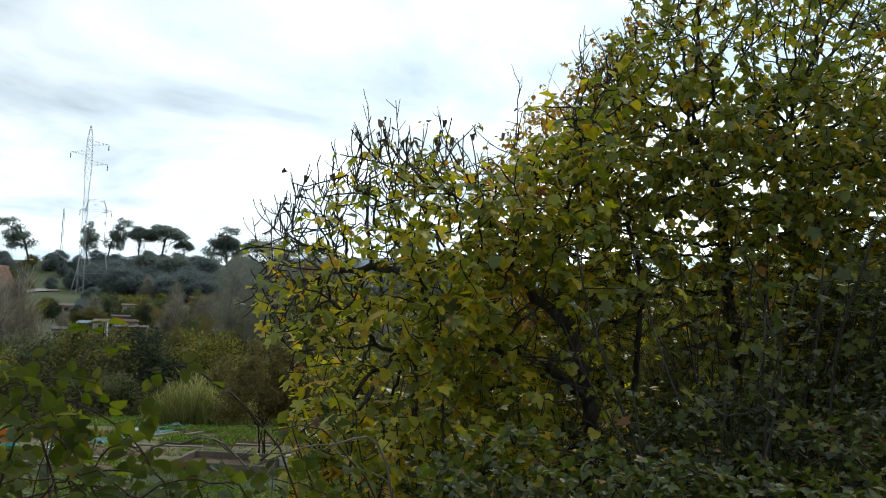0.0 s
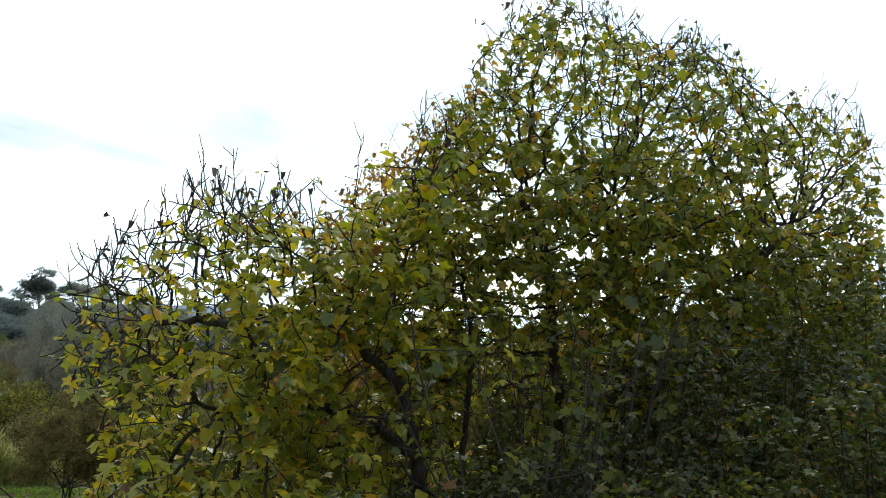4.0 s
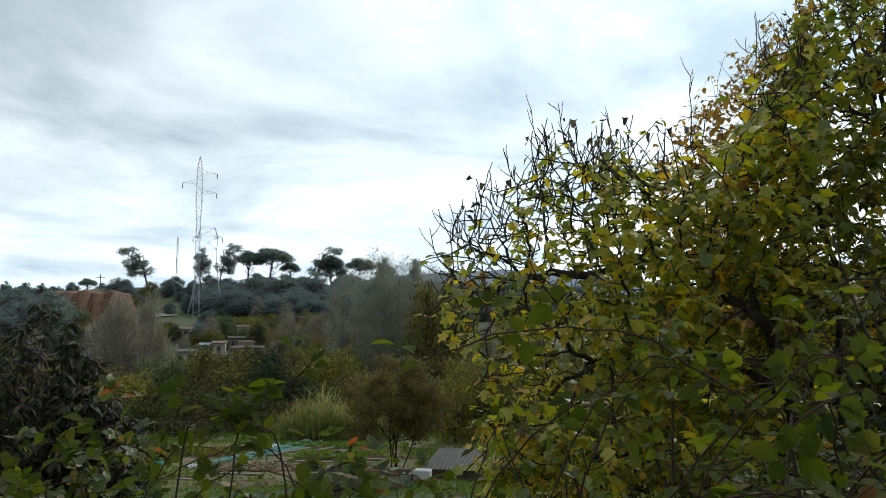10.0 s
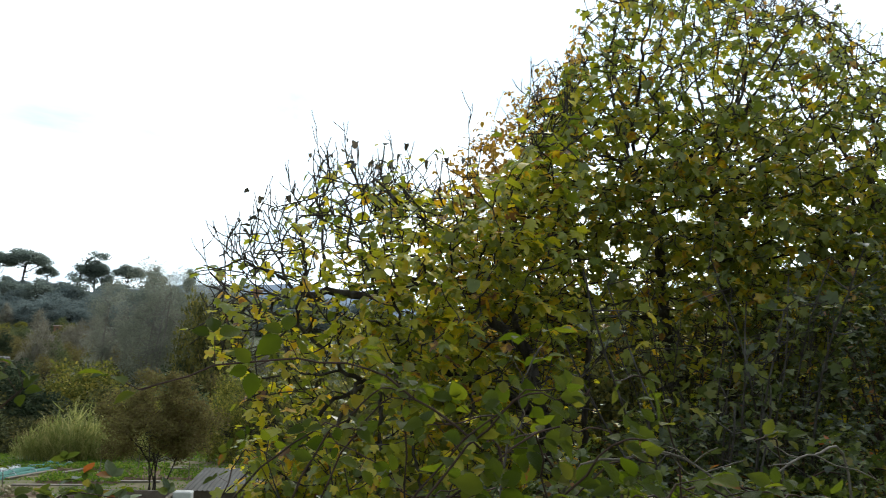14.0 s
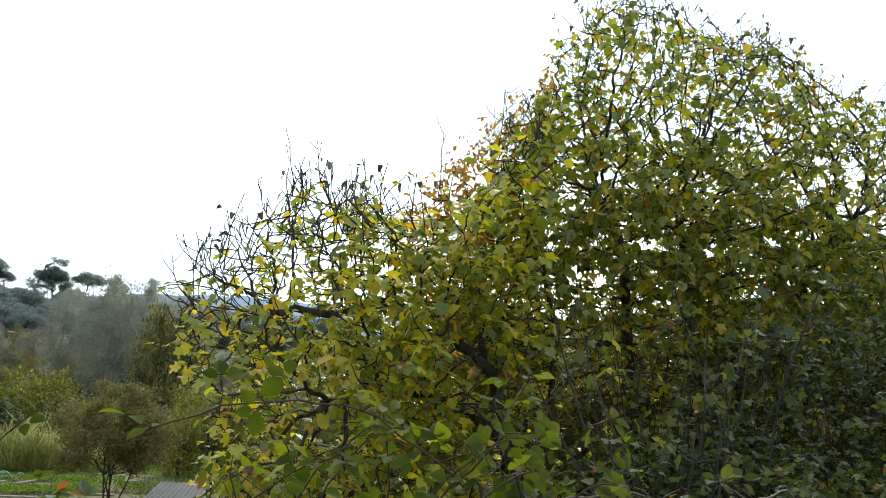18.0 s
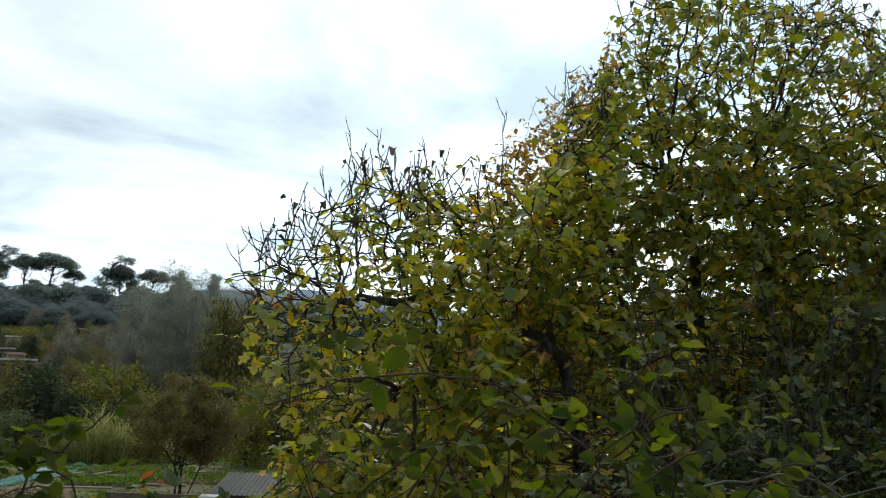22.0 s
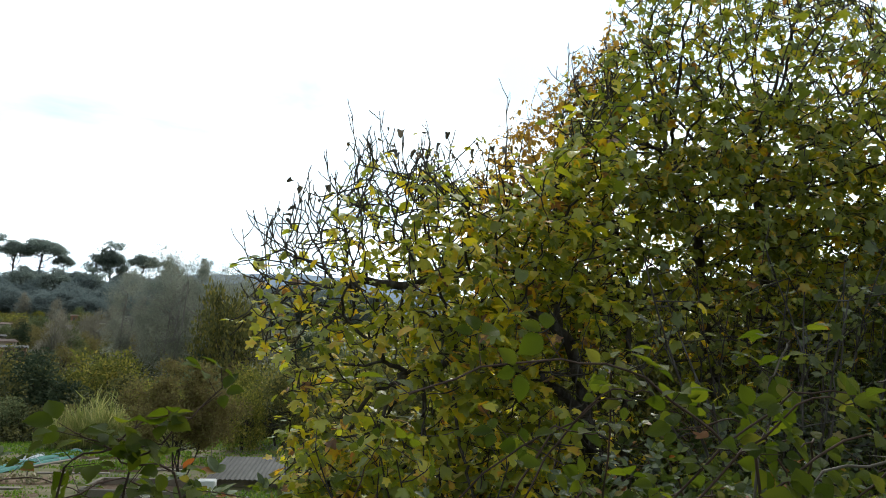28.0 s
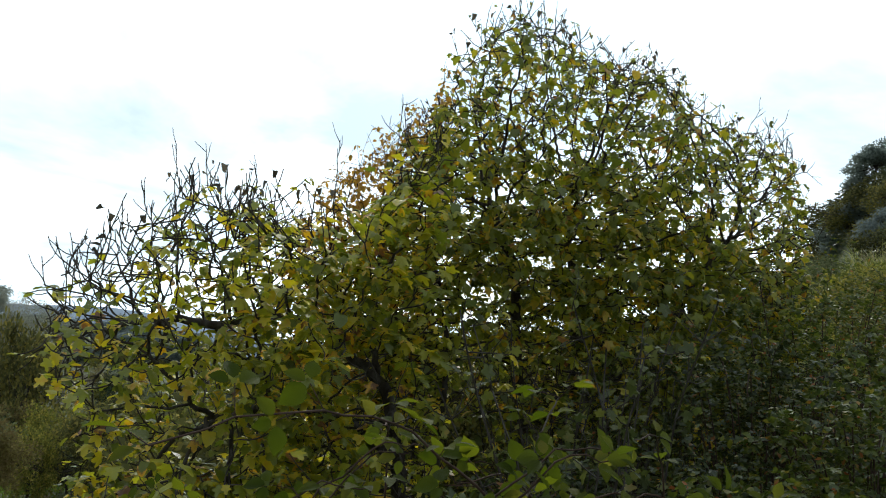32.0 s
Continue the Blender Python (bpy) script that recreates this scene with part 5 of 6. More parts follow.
def sapling(x, y, h, seed):
    """A thin upright stem with a few large leaves."""
    rng = np.random.default_rng(seed)
    z = float(ground_z(x, y))
    t = thing("fig_sapling", x, y, z, "thin dark upright sucker stem with sparse grey-green leaves", "sapling", "suckers below the figs")
    b = bough(rng, (0, 0, -0.1), rng.normal(0, 0.16, 3) + (0, 0, 1), h, 10, (0, 0, 0.1), 0.06)
    V, F = tubes([(b, np.linspace(0.011, 0.005, 10))], 6)
    part_mesh("stem", mesh_from("stem", V, F, M_BARK, True), t)
    tw, P, D = [], [], []
    for _ in range(int(h * 5)):
        j = rng.integers(3, 10)
        s = bough(rng, b[j], rng.normal(0, 1, 3) + (0, 0, 0.3), rng.uniform(0.1, 0.4), 4, (0, 0, 0.8), 0.15)
        tw.append((s, np.linspace(0.005, 0.0025, 4)))
        for q in range(rng.integers(1, 5)):
            P.append(s[-1 - q % 3])
            D.append(unit(rng.normal(0, 0.7, 3) + (0, 0, -0.2)))
    for p in tw:
        part_mesh("twig", mesh_from("twig", *tubes([p], 4), M_BARK), t)
    P, D = np.array(P), np.array(D)
    V, F = scatter(FIG_LEAF, P, D, rng.normal(0, 0.4, P.shape) + (0, 0, 0.9), rng.uniform(0.05, 0.105, len(P)))
    part_mesh("foliage", mesh_from("foliage", V, F, M_SUCKER, True), t)["kind"] = "stuff"


rng = np.random.default_rng(909)
for k in range(34):
    y = rng.uniform(3.6, 6.2)
    sapling(y * rng.uniform(0.78, 1.15), y, rng.uniform(1.3, 2.6), 300 + k)

fallen = part_mesh("fallen_leaf", mesh_from("fallen_leaf", lobed_leaf(5, 0.55, 0.2, 0.9, 0.5)[0] * 0.11, FIG_LEAF[1], M_FALLEN, True))
fallen.matrix_basis = pose(2.94, 3.8, 1.02, 50, 15, 160)
tagged(fallen, "withered pinkish-brown fig leaf caught on the brambles", "leaf")


# ---- loquats ----
def loquat(x, y, w, z_top, seed, n=330):
    rng = np.random.default_rng(seed)
    z0 = float(ground_z(x, y))
    t = thing("loquat_tree", x, y, z0, "dark loquat tree with long drooping leathery leaves", "tree", "loquats on the bank")
    h = z_top - z0
    clumps = dome(rng, n, w, 0.25 * h, h - 0.12, 0.1, 0.35)
    wood_parts(t, rng, clumps[::4], h, 0.06, 0.5, M_BARK, stems=3)
    P, D, Nn = [], [], []
    for cx, cy, cz, _ in clumps:
        k = 13
        a = rng.uniform(0, 6.28) + np.arange(k) * 2.4
        d = np.stack([np.cos(a), np.sin(a), rng.uniform(-0.9, 0.35, k)], -1)
        P.append(np.array([cx, cy, cz]) + d * 0.03)
        D.append(d)
        Nn.append(np.stack([0 * a, 0 * a, 0 * a + 1], -1) + rng.normal(0, 0.3, (k, 3)))
    P, D, Nn = map(np.concatenate, (P, D, Nn))
    V, F = scatter(LANCE, P, D, Nn, rng.uniform(0.09, 0.17, len(P)))
    c = part_mesh("crown", mesh_from("crown", V, F, M_LOQUAT, True), t)
    c["kind"] = "stuff"


loquat(-3.35, 10.0, 1.15, 1.86, 3, 470)
loquat(-5.4, 10.6, 1.9, 1.45, 4, 600)
loquat(-2.62, 9.7, 0.8, 1.0, 5, 300)
loquat(-4.35, 9.9, 0.75, 2.0, 6, 190)


# ---- reeds and dry grass ----
def blade_clump(name, x, y, w, h, n, mat, label, category, seed, group="", lean=0.22):
    rng = np.random.default_rng(seed)
    t = thing(name, x, y, float(ground_z(x, y)), label, category, group)
    a, q = rng.uniform(0, 6.28, n), np.sqrt(rng.random(n))
    foot = np.stack([np.cos(a) * q * w, np.sin(a) * q * w * 0.7, np.zeros(n)], -1)
    base_h = rng.uniform(0.0, 0.85, n) * h * (1 - 0.45 * q * q) * (0.8 + 0.2 * np.sin(3 * a + seed) + 0.15 * np.sin(7 * a + 2 * seed))
    d = np.stack([np.cos(a) * lean * (0.4 + q), np.sin(a) * lean * (0.4 + q), np.full(n, 0.75)], -1) + rng.normal(0, 0.27, (n, 3))
    P = foot + np.stack([np.cos(a) * base_h * lean * 0.6, np.sin(a) * base_h * lean * 0.6, base_h], -1)
    V, F = scatter(BLADE, P, d, rng.normal(0, 1, (n, 3)) + (0, -0.4, 0.3), h * rng.uniform(0.14, 0.32, n))
    c = part_mesh("foliage", mesh_from("foliage", V, F, mat, True), t)
    c["kind"] = "stuff"
    paths = []
    for i in range(0, n, 16):
        top = np.array([foot[i][0] * 1.25, foot[i][1] * 1.25, h * (1 - 0.35 * q[i]) * rng.uniform(0.7, 1.0)])
        paths.append((spline([foot[i], (foot[i] + top) / 2 + rng.normal(0, 0.03, 3), top], 5), np.linspace(0.012, 0.004, 5)))
    V, F = tubes(paths, 4)
    c = part_mesh("cane_growth", mesh_from("cane_growth", V, F, mat, True), t)
    c["kind"] = "stuff"
    return t


for n, (x, y, w, h) in enumerate(((-0.9, 34.8, 0.7, 1.9), (-0.2, 34.6, 0.75, 2.3), (0.4, 35.1, 0.8, 2.2), (0.9, 34.5, 0.75, 1.85), (1.5, 34.8, 0.8, 1.75), (2.1, 34.5, 0.8, 1.5), (0.3, 35.9, 1.1, 2.0), (2.8, 34.7, 0.6, 1.2), (-1.5, 35.0, 0.6, 1.2))):
    blade_clump("reed_clump", x, y, w, h, 520, M_REED, "tall green giant reeds in a dense clump", "reeds", 60 + n, "reeds at the garden's edge", 0.07)
rng = np.random.default_rng(88)
for n in range(16):
    a, d = radians(60.0 + 5.5 * rng.random()), rng.uniform(46, 60)
    blade_clump("reed_clump", d * math.sin(a), d * math.cos(a), 1.7, rng.uniform(2.8, 3.8), 500, (M_STRAW, M_REED, M_OLIVE)[n % 3], "half-dry reeds and tall grass on the rising bank", "reeds", 66 + n, "dry reeds on the bank", 0.3)

# ---- pylons ----
def lattice(bm_of, heights, widths, w):
    """Legs, rings and crossed braces of a square lattice mast."""
    for i in range(len(heights) - 1):
        z0, z1, a, b = heights[i], heights[i + 1], widths[i] / 2, widths[i + 1] / 2
        c0 = [(-a, -a, z0), (a, -a, z0), (a, a, z0), (-a, a, z0)]
        c1 = [(-b, -b, z1), (b, -b, z1), (b, b, z1), (-b, b, z1)]
        for k in range(4):
            j = (k + 1) % 4
            bar(bm_of["brace"], c0[k], c1[j], w * 0.55)
            bar(bm_of["brace"], c0[j], c1[k], w * 0.55)
            bar(bm_of["ring"], c1[k], c1[j], w * 0.6)


def pylon(name, x, y, label, heights, widths, w, arms, rz=0.0):
    t = thing(name, x, y, float(ground_z(x, y)) - 0.2, label, "pylon", "power line", rz)
    bms = {"brace": bmesh.new(), "ring": bmesh.new()}
    lattice(bms, heights, widths, w)
    for sx, sy in ((-1, -1), (1, -1), (1, 1), (-1, 1)):
        line = np.array([(sx * b / 2, sy * b / 2, z) for z, b in zip(heights, widths)])
        part_mesh("leg", mesh_from("leg", *tubes([(line, np.full(len(line), w * 0.6))], 4), M_STEEL), t)
    part("bracing", bms["brace"], M_STEEL, t)["kind"] = "stuff"
    part("ring_frame", bms["ring"], M_STEEL, t)["kind"] = "stuff"
    for z, reach, half in arms:
        b = bmesh.new()
        s = 1 if reach > 0 else -1
        for q in (-half, half):
            bar(b, (s * half, q, z + 0.55), (reach, 0, z), w * 0.7)
            bar(b, (s * half, q, z - 0.35), (reach, 0, z), w * 0.7)
        for k in (0.3, 0.6):
            bar(b, (s * half + (reach - s * half) * k, -half * (1 - k), z + 0.55 * (1 - k)), (s * half + (reach - s * half) * k, half * (1 - k), z - 0.35 * (1 - k)), w * 0.5)
        part("crossarm", b, M_STEEL, t)
        b = bmesh.new()
        for k in range(6):
            r = bmesh.ops.create_cone(b, segments=8, radius1=0.16, radius2=0.09, depth=0.12, cap_ends=True, matrix=Matrix.Translation((reach, 0, z - 0.3 - 0.2 * k)))
        bar(b, (reach, 0, z), (reach, 0, z - 1.5), 0.06)
        part("insulator", b, M_DARK, t)


pylon("power_pylon", -30.7, 205, "slender grey lattice power pylon with three short arms", [0, 3, 6, 9, 12, 15, 18, 21, 24, 26.5, 29, 31.2, 33.4, 35.6, 37.5, 40.2], [1.5, 1.4, 1.3, 1.2, 1.12, 1.05, 1.0, 0.95, 0.9, 1.2, 1.4, 1.4, 1.35, 1.2, 1.0, 0.2], 0.048, [(36.0, 4.2, 0.8), (33.6, -4.0, 0.9), (31.2, 4.2, 0.95)])
pylon("power_pylon", -29.6, 214, "broad-legged grey lattice pylon behind the slender one", [0, 5, 10, 14, 17.5, 20.5, 23], [9.0, 7.0, 5.4, 4.6, 4.6, 5.0, 3.4], 0.075, [(20.5, 3.6, 1.6), (20.5, -3.6, 1.6)], 8)


def mast(x, y, h, label):
    z = float(ground_z(x, y))
    t = thing("radio_mast", x, y, z, label, "mast")
    for k in range(3):
        b = bmesh.new()
        a = k * 2.094
        bar(b, (0.45 * math.cos(a), 0.45 * math.sin(a), -0.5), (0.2 * math.cos(a), 0.2 * math.sin(a), h), 0.12)
        part("pole", b, M_STEEL, t)
    b = bmesh.new()
    for k in range(int(h)):
        a = k * 2.094
        q = 0.45 - 0.25 * k / h
        bar(b, (q * math.cos(a), q * math.sin(a), k), (q * math.cos(a + 2.094), q * math.sin(a + 2.094), k + 1), 0.06)
    part("bracing", b, M_STEEL, t)["kind"] = "stuff"


mast(-50.5, 292, 17.5, "thin lattice radio mast on the ridge")


def pole(x, y, h):
    z = float(ground_z(x, y))
    t = thing("utility_pole", x, y, z, "weathered wooden power pole with a crossarm", "pole")
    V, F = tubes([(np.array([(0, 0, -0.5), (0, 0, h * 0.5), (0, 0, h)]), (0.17, 0.15, 0.11))], 8)
    part_mesh("post", mesh_from("post", V, F, M_WOOD, True), t)
    b = bmesh.new()
    bar(b, (-1.1, 0, h - 0.9), (1.1, 0, h - 0.9), 0.13)
    part("crossarm", b, M_WOOD, t)


pole(-57.5, 222, 9.5)


# ---- red cutting, tracks ----
def cutting():
    rng = np.random.default_rng(3)
    n, m = 50, 14
    V = []
    for j in range(m):
        k = j / (m - 1)
        for i in range(n):
            u = i / (n - 1)
            x = -63.0 + 16.6 * u + rng.normal(0, 0.1)
            y = 190 + 26 * k + 1.5 * math.sin(u * 9) * (1 - k) + 0.8 * math.sin(u * 31 + k * 7) + rng.normal(0, 0.25)
            rise = 7.8 * smooth_step(k, 0.02, 0.34) * smooth_step(u, -0.01, 0.06) * (1 - 0.8 * smooth_step(u, 0.86, 1.02)) * (0.97 + 0.03 * math.sin(17 * u))
            V.append((x, y, -1.0 + float(rise) + 0.25 * math.sin(23 * u + 5 * k) + rng.normal(0, 0.12)))
    F = [(j * n + i, j * n + i + 1, (j + 1) * n + i + 1, (j + 1) * n + i) for j in range(m - 1) for i in range(n - 1)]
    ob = part_mesh("earth_cutting", mesh_from("earth_cutting", V, F, M_RED))
    tagged(ob, "bare red earth cutting in the hillside", "slope", kind="structure")


cutting()


def strip(name, pts, w, mat, label, lift=0.12):
    c = spline(pts, 24)
    d = np.gradient(c[:, :2], axis=0)
    d /= np.linalg.norm(d, axis=1, keepdims=True)
    side = np.stack([-d[:, 1], d[:, 0]], -1) * w / 2
    V = []
    for p, s in zip(c, side):
        for q in (-1, 1):
            x, y = p[0] + q * s[0], p[1] + q * s[1]
            V.append((x, y, float(ground_z(x, y)) + lift))
    F = [(2 * i, 2 * i + 1, 2 * i + 3, 2 * i + 2) for i in range(23)]
    ob = part_mesh(name, mesh_from(name, V, F, mat, True))
    tagged(ob, label, "track", kind="structure")


strip("road", [(-34, 120, 0), (-40, 150, 0), (-46, 185, 0), (-45, 205, 0), (-38, 216, 0)], 5.5, M_DIRT, "pale dirt track climbing past the huts", 0.3)


# ---- huts and sheds ----
def hut(x, y, w, d, h, wall, roof, rz=0.0, label="", lift=0.0, pitch=0.25, openings=2, name="garden_hut"):
    z = float(ground_z(x, y)) + lift
    w, d, h = w * 0.42, d * 0.5, h * 0.66
    t = thing(name, x, y, z, label, "hut", "huts in the valley", rz)
    b = bmesh.new()
    box(b, -w / 2, w / 2, -d / 2, d / 2, -1.0, h, 0.03)
    part("wall", b, wall, t)
    b = bmesh.new()
    n = 10
    for k in range(n):
        x0 = -w / 2 - 0.2 + (w + 0.4) * k / n
        vs = [b.verts.new(v) for v in ((x0, -d / 2 - 0.25, h + 0.02), (x0 + (w + 0.4) / n * 0.5, -d / 2 - 0.25, h + 0.09), (x0 + (w + 0.4) / n, -d / 2 - 0.25, h + 0.02), (x0 + (w + 0.4) / n, d / 2 + 0.25, h + 0.02 + pitch * d), (x0 + (w + 0.4) / n * 0.5, d / 2 + 0.25, h + 0.09 + pitch * d), (x0, d / 2 + 0.25, h + 0.02 + pitch * d))]
        b.faces.new((vs[0], vs[1], vs[4], vs[5]))
        b.faces.new((vs[1], vs[2], vs[3], vs[4]))
    bmesh.ops.remove_doubles(b, verts=b.verts[:], dist=0.001)
    bmesh.ops.solidify(b, geom=b.faces[:], thickness=0.05)
    part("roof", b, roof, t)
    for k in range(openings):
        cx = -w / 2 + w * (k + 0.5) / openings
        hgt = (0.0, h * 0.78) if k == 0 else (h * 0.4, h * 0.78)
        b = bmesh.new()
        box(b, cx - w * 0.11, cx + w * 0.11, -d / 2 - 0.04, -d / 2 + 0.02, hgt[0] + 0.05, hgt[1])
        leaf = part("door" if k == 0 else "window", b, M_DARK, t)
        b = bmesh.new()
        for q in (-1, 1):
            bar(b, (cx + q * w * 0.115, -d / 2 - 0.06, hgt[0]), (cx + q * w * 0.115, -d / 2 - 0.06, hgt[1] + 0.05), 0.09)
        bar(b, (cx - w * 0.115, -d / 2 - 0.06, hgt[1] + 0.03), (cx + w * 0.115, -d / 2 - 0.06, hgt[1] + 0.03), 0.09)
        part("frame", b, M_WOOD, leaf)


hut(-15.2, 95, 5.2, 4, 2.8, M_OLDWHITE, M_ROOF, 4, "whitewashed hut with a grey sheet roof", 0.1, 0.1)
hut(-0.6, 157, 9.8, 5, 2.5, M_OLDWHITE, M_ROOF, -6, "low pale house with dark windows", 0.0, 0.05, 4, "house")
hut(-8.9, 100, 8.4, 4, 2.7, M_ORANGE, M_ROOF, 3, "low brick-red hut with a grey roof", 0.1, 0.06, 3)
hut(-14.5, 105, 3.6, 3, 2.8, M_CONCRETE, M_BLUE, -3, "grey hut with a blue sheet roof", 0.1, 0.16)
hut(-11.7, 115, 4.8, 3, 3.0, M_CONCRETE, M_ROOF, 8, "small grey shed among scrub", 0.3, 0.1)
hut(5.5, 165, 8, 5, 2.8, M_OLDWHITE, M_ROOF, 10, "white hut at the foot of the wood", 0.8, 0.06, 3)
hut(-22.0, 135, 6, 4, 2.2, M_BEIGE, M_TILE, -8, "beige hut with clay tiles", 0.6, 0.15)
hut(-4.5, 178, 3.0, 3, 2.5, M_ORANGE, M_TILE, 0, "small reddish hut below the wood", 0.5, 0.1, 1)
hut(7.8, 186, 2.6, 3, 2.4, M_OLDWHITE, M_ROOF, 0, "small white hut below the wood", 0.4, 0.1, 1)
hut(8.6, 112, 7.0, 4, 2.2, M_OLDWHITE, M_ROOF, -4, "long white shed behind the poplars", 0.4, 0.05, 3)
hut(14.0, 108, 5.0, 4, 2.6, M_OLDWHITE, M_ROOF, 6, "white hut half hidden by trees", 0.4, 0.1, 2)
hut(-36, 128, 6.0, 4, 2.6, M_OLDWHITE, M_TILE, 12, "white hut with clay tiles by the track", 0.3, 0.15, 2)

rng = np.random.default_rng(17)
SMALL_HUTS = ((M_OLDWHITE, M_ROOF, "small whitewashed shed in the valley"), (M_CONCRETE, M_ROOF, "small grey block shed in the valley"), (M_BEIGE, M_TILE, "small beige shed with a clay roof"), (M_OLDWHITE, M_TILE, "small white shed with a clay roof"))
for k in range(11):
    y = rng.uniform(104, 175)
    wall, roof, text = SMALL_HUTS[k % 4]
    hut(y * rng.uniform(-0.17, 0.10), y, rng.uniform(3.2, 5.5), 4, rng.uniform(2.4, 3.2), wall, roof, rng.uniform(-20, 20), text, rng.uniform(0.1, 0.8), 0.1, 1)

# ---- the allotment ----
GZ = -3.6
BEDS = [(1.3, 26.0, 3.0, 1.9, -20), (4.45, 27.7, 1.4, 4.4, -17)]


def raised_bed():
    """A trough of four weathered concrete walls, half full of soil."""
    t = thing("raised_bed", 1.3, 26.0, GZ, "weathered concrete raised bed half full of soil", "planter", rz=-20)
    w, d, h, k = 1.5, 0.95, 0.24, 0.12
    for x0, x1, y0, y1 in ((-w, w, -d, -d + k), (-w, w, d - k, d), (-w, -w + k, -d + k + 0.004, d - k - 0.004), (w - k, w, -d + k + 0.004, d - k - 0.004)):
        b = bmesh.new()
        box(b, x0, x1, y0, y1, -0.1, h, 0.012)
        part("side_wall", b, M_CONCRETE, t)
    b = bmesh.new()
    bmesh.ops.create_grid(b, x_segments=20, y_segments=12, size=1, matrix=Matrix.Translation((0, 0, 0.04)) @ Matrix.Diagonal((w - k, d - k, 1, 1)))
    for v in b.verts:
        v.co.z += 0.04 * noise.noise(v.co * 5)
    part("soil", b, M_SOIL, t)


raised_bed()


def coop():
    """A long low shed under one run of corrugated sheet."""
    t = thing("low_shed", 4.45, 27.7, GZ, "long low shed with a corrugated grey sheet roof", "shed", rz=-17)
    for x0, x1, y0, y1 in ((-0.66, 1.86, -1.7, -1.63), (-0.66, 1.86, 1.63, 1.7), (-0.66, -0.59, -1.626, 1.626), (1.79, 1.86, -1.626, 1.626)):
        b = bmesh.new()
        box(b, x0, x1, y0, y1, -0.1, 0.26, 0.01)
        part("wall", b, M_CONCRETE, t)
    rng = np.random.default_rng(2)
    for k in range(3):
        n, V, F = 80, [], []
        y0, y1, up = -1.9 + 1.27 * k, -1.9 + 1.27 * (k + 1) + 0.1, 0.012 * k
        for i in range(n + 1):
            x = -0.8 + 2.8 * i / n + 0.01 * k
            z = 0.016 * math.cos(i / n * 2 * math.pi * 19) + rng.normal(0, 0.001)
            V += [(x, y0, 0.29 + up + z), (x, y1, 0.32 + up + z), (x, y0, 0.282 + up + z), (x, y1, 0.312 + up + z)]
        for i in range(n):
            a = 4 * i
            F += [(a, a + 4, a + 5, a + 1), (a + 2, a + 3, a + 7, a + 6), (a, a + 2, a + 6, a + 4), (a + 1, a + 5, a + 7, a + 3)]
        part_mesh("roof_sheet", mesh_from("roof_sheet", V, F, M_ROOF), t)


coop()
b = bmesh.new()
box(b, -0.27, 0.27, -0.2, 0.2, 0, 0.34, 0.03)
wb = part("white_block", b, M_WHITE, None)
wb.matrix_basis = pose(3.12, 25.75, GZ, 0, 0, -18)
tagged(wb, "white painted block beside the raised bed", "block")


def soil_patch(x, y, w, d, rz, mat, label, rows, plants, seed, leaf=M_GRASS, size=0.12):
    rng = np.random.default_rng(seed)
    BEDS.append((x, y, w, d, rz))
    t = thing("vegetable_bed", x, y, GZ, label, "bed", "vegetable beds", rz)
    nx, ny = 40, 14
    X, Y = np.meshgrid(np.linspace(-w / 2, w / 2, nx), np.linspace(-d / 2, d / 2, ny))
    Z = 0.03 + 0.05 * np.abs(np.sin(Y / d * np.pi * rows)) + rng.normal(0, 0.012, X.shape)
    Z[0], Z[-1], Z[:, 0], Z[:, -1] = -0.05, -0.05, -0.05, -0.05
    i = (np.arange(ny - 1)[:, None] * nx + np.arange(nx - 1)[None]).ravel()
    part_mesh("soil", mesh_from("soil", np.stack([X, Y, Z], -1).reshape(-1, 3), np.stack([i, i + 1, i + nx + 1, i + nx], -1), mat), t)
    if plants:
        r = (rng.integers(0, rows, plants) + 0.5) / rows * d - d / 2
        P = np.stack([rng.uniform(-w / 2, w / 2, plants), r + rng.normal(0, 0.06, plants), np.full(plants, 0.08)], -1)
        V, F = scatter(OVATE, np.repeat(P, 5, 0) + rng.normal(0, 0.03, (plants * 5, 3)), rng.normal(0, 0.7, (plants * 5, 3)) + (0, 0, 0.9), rng.normal(0, 1, (plants * 5, 3)) + (0, 0, 0.4), 0.65 * size * rng.uniform(0.6, 1.3, plants * 5))
        c = part_mesh("vegetable_growth", mesh_from("vegetable_growth", V, F, leaf), t)
        c["kind"] = "stuff"


soil_patch(2.6, 30.4, 3.4, 1.5, -14, M_SOIL, "tilled bed with rows of seedlings", 4, 260, 1)
soil_patch(0.4, 30.2, 2.6, 1.6, -14, M_SOIL, "bed of low leafy vegetables", 4, 420, 2)
soil_patch(-4.6, 31.6, 4.0, 1.6, -14, M_SOIL, "bed of leafy greens in rows", 4, 420, 3, M_BUSH_Y, 0.17)
soil_patch(-2.4, 28.4, 3.6, 1.2, -14, M_SOIL, "half-empty bed with pale stubble", 3, 90, 4, M_STRAW, 0.15)
soil_patch(-5.4, 27.6, 3.2, 1.2, -14, M_SOIL, "freshly dug bed with few plants", 3, 160, 5)
soil_patch(4.6, 30.6, 2.2, 1.6, -14, M_SOIL, "reddish dug bed beside the shed", 3, 90, 6)
soil_patch(0.9, 32.4, 5.0, 1.0, -14, M_SOIL, "narrow bed of young greens", 3, 480, 8)
soil_patch(-6.9, 29.6, 3.0, 1.4, -14, M_SOIL, "bed of leafy greens near the fence", 4, 260, 9, M_BUSH_Y, 0.16)
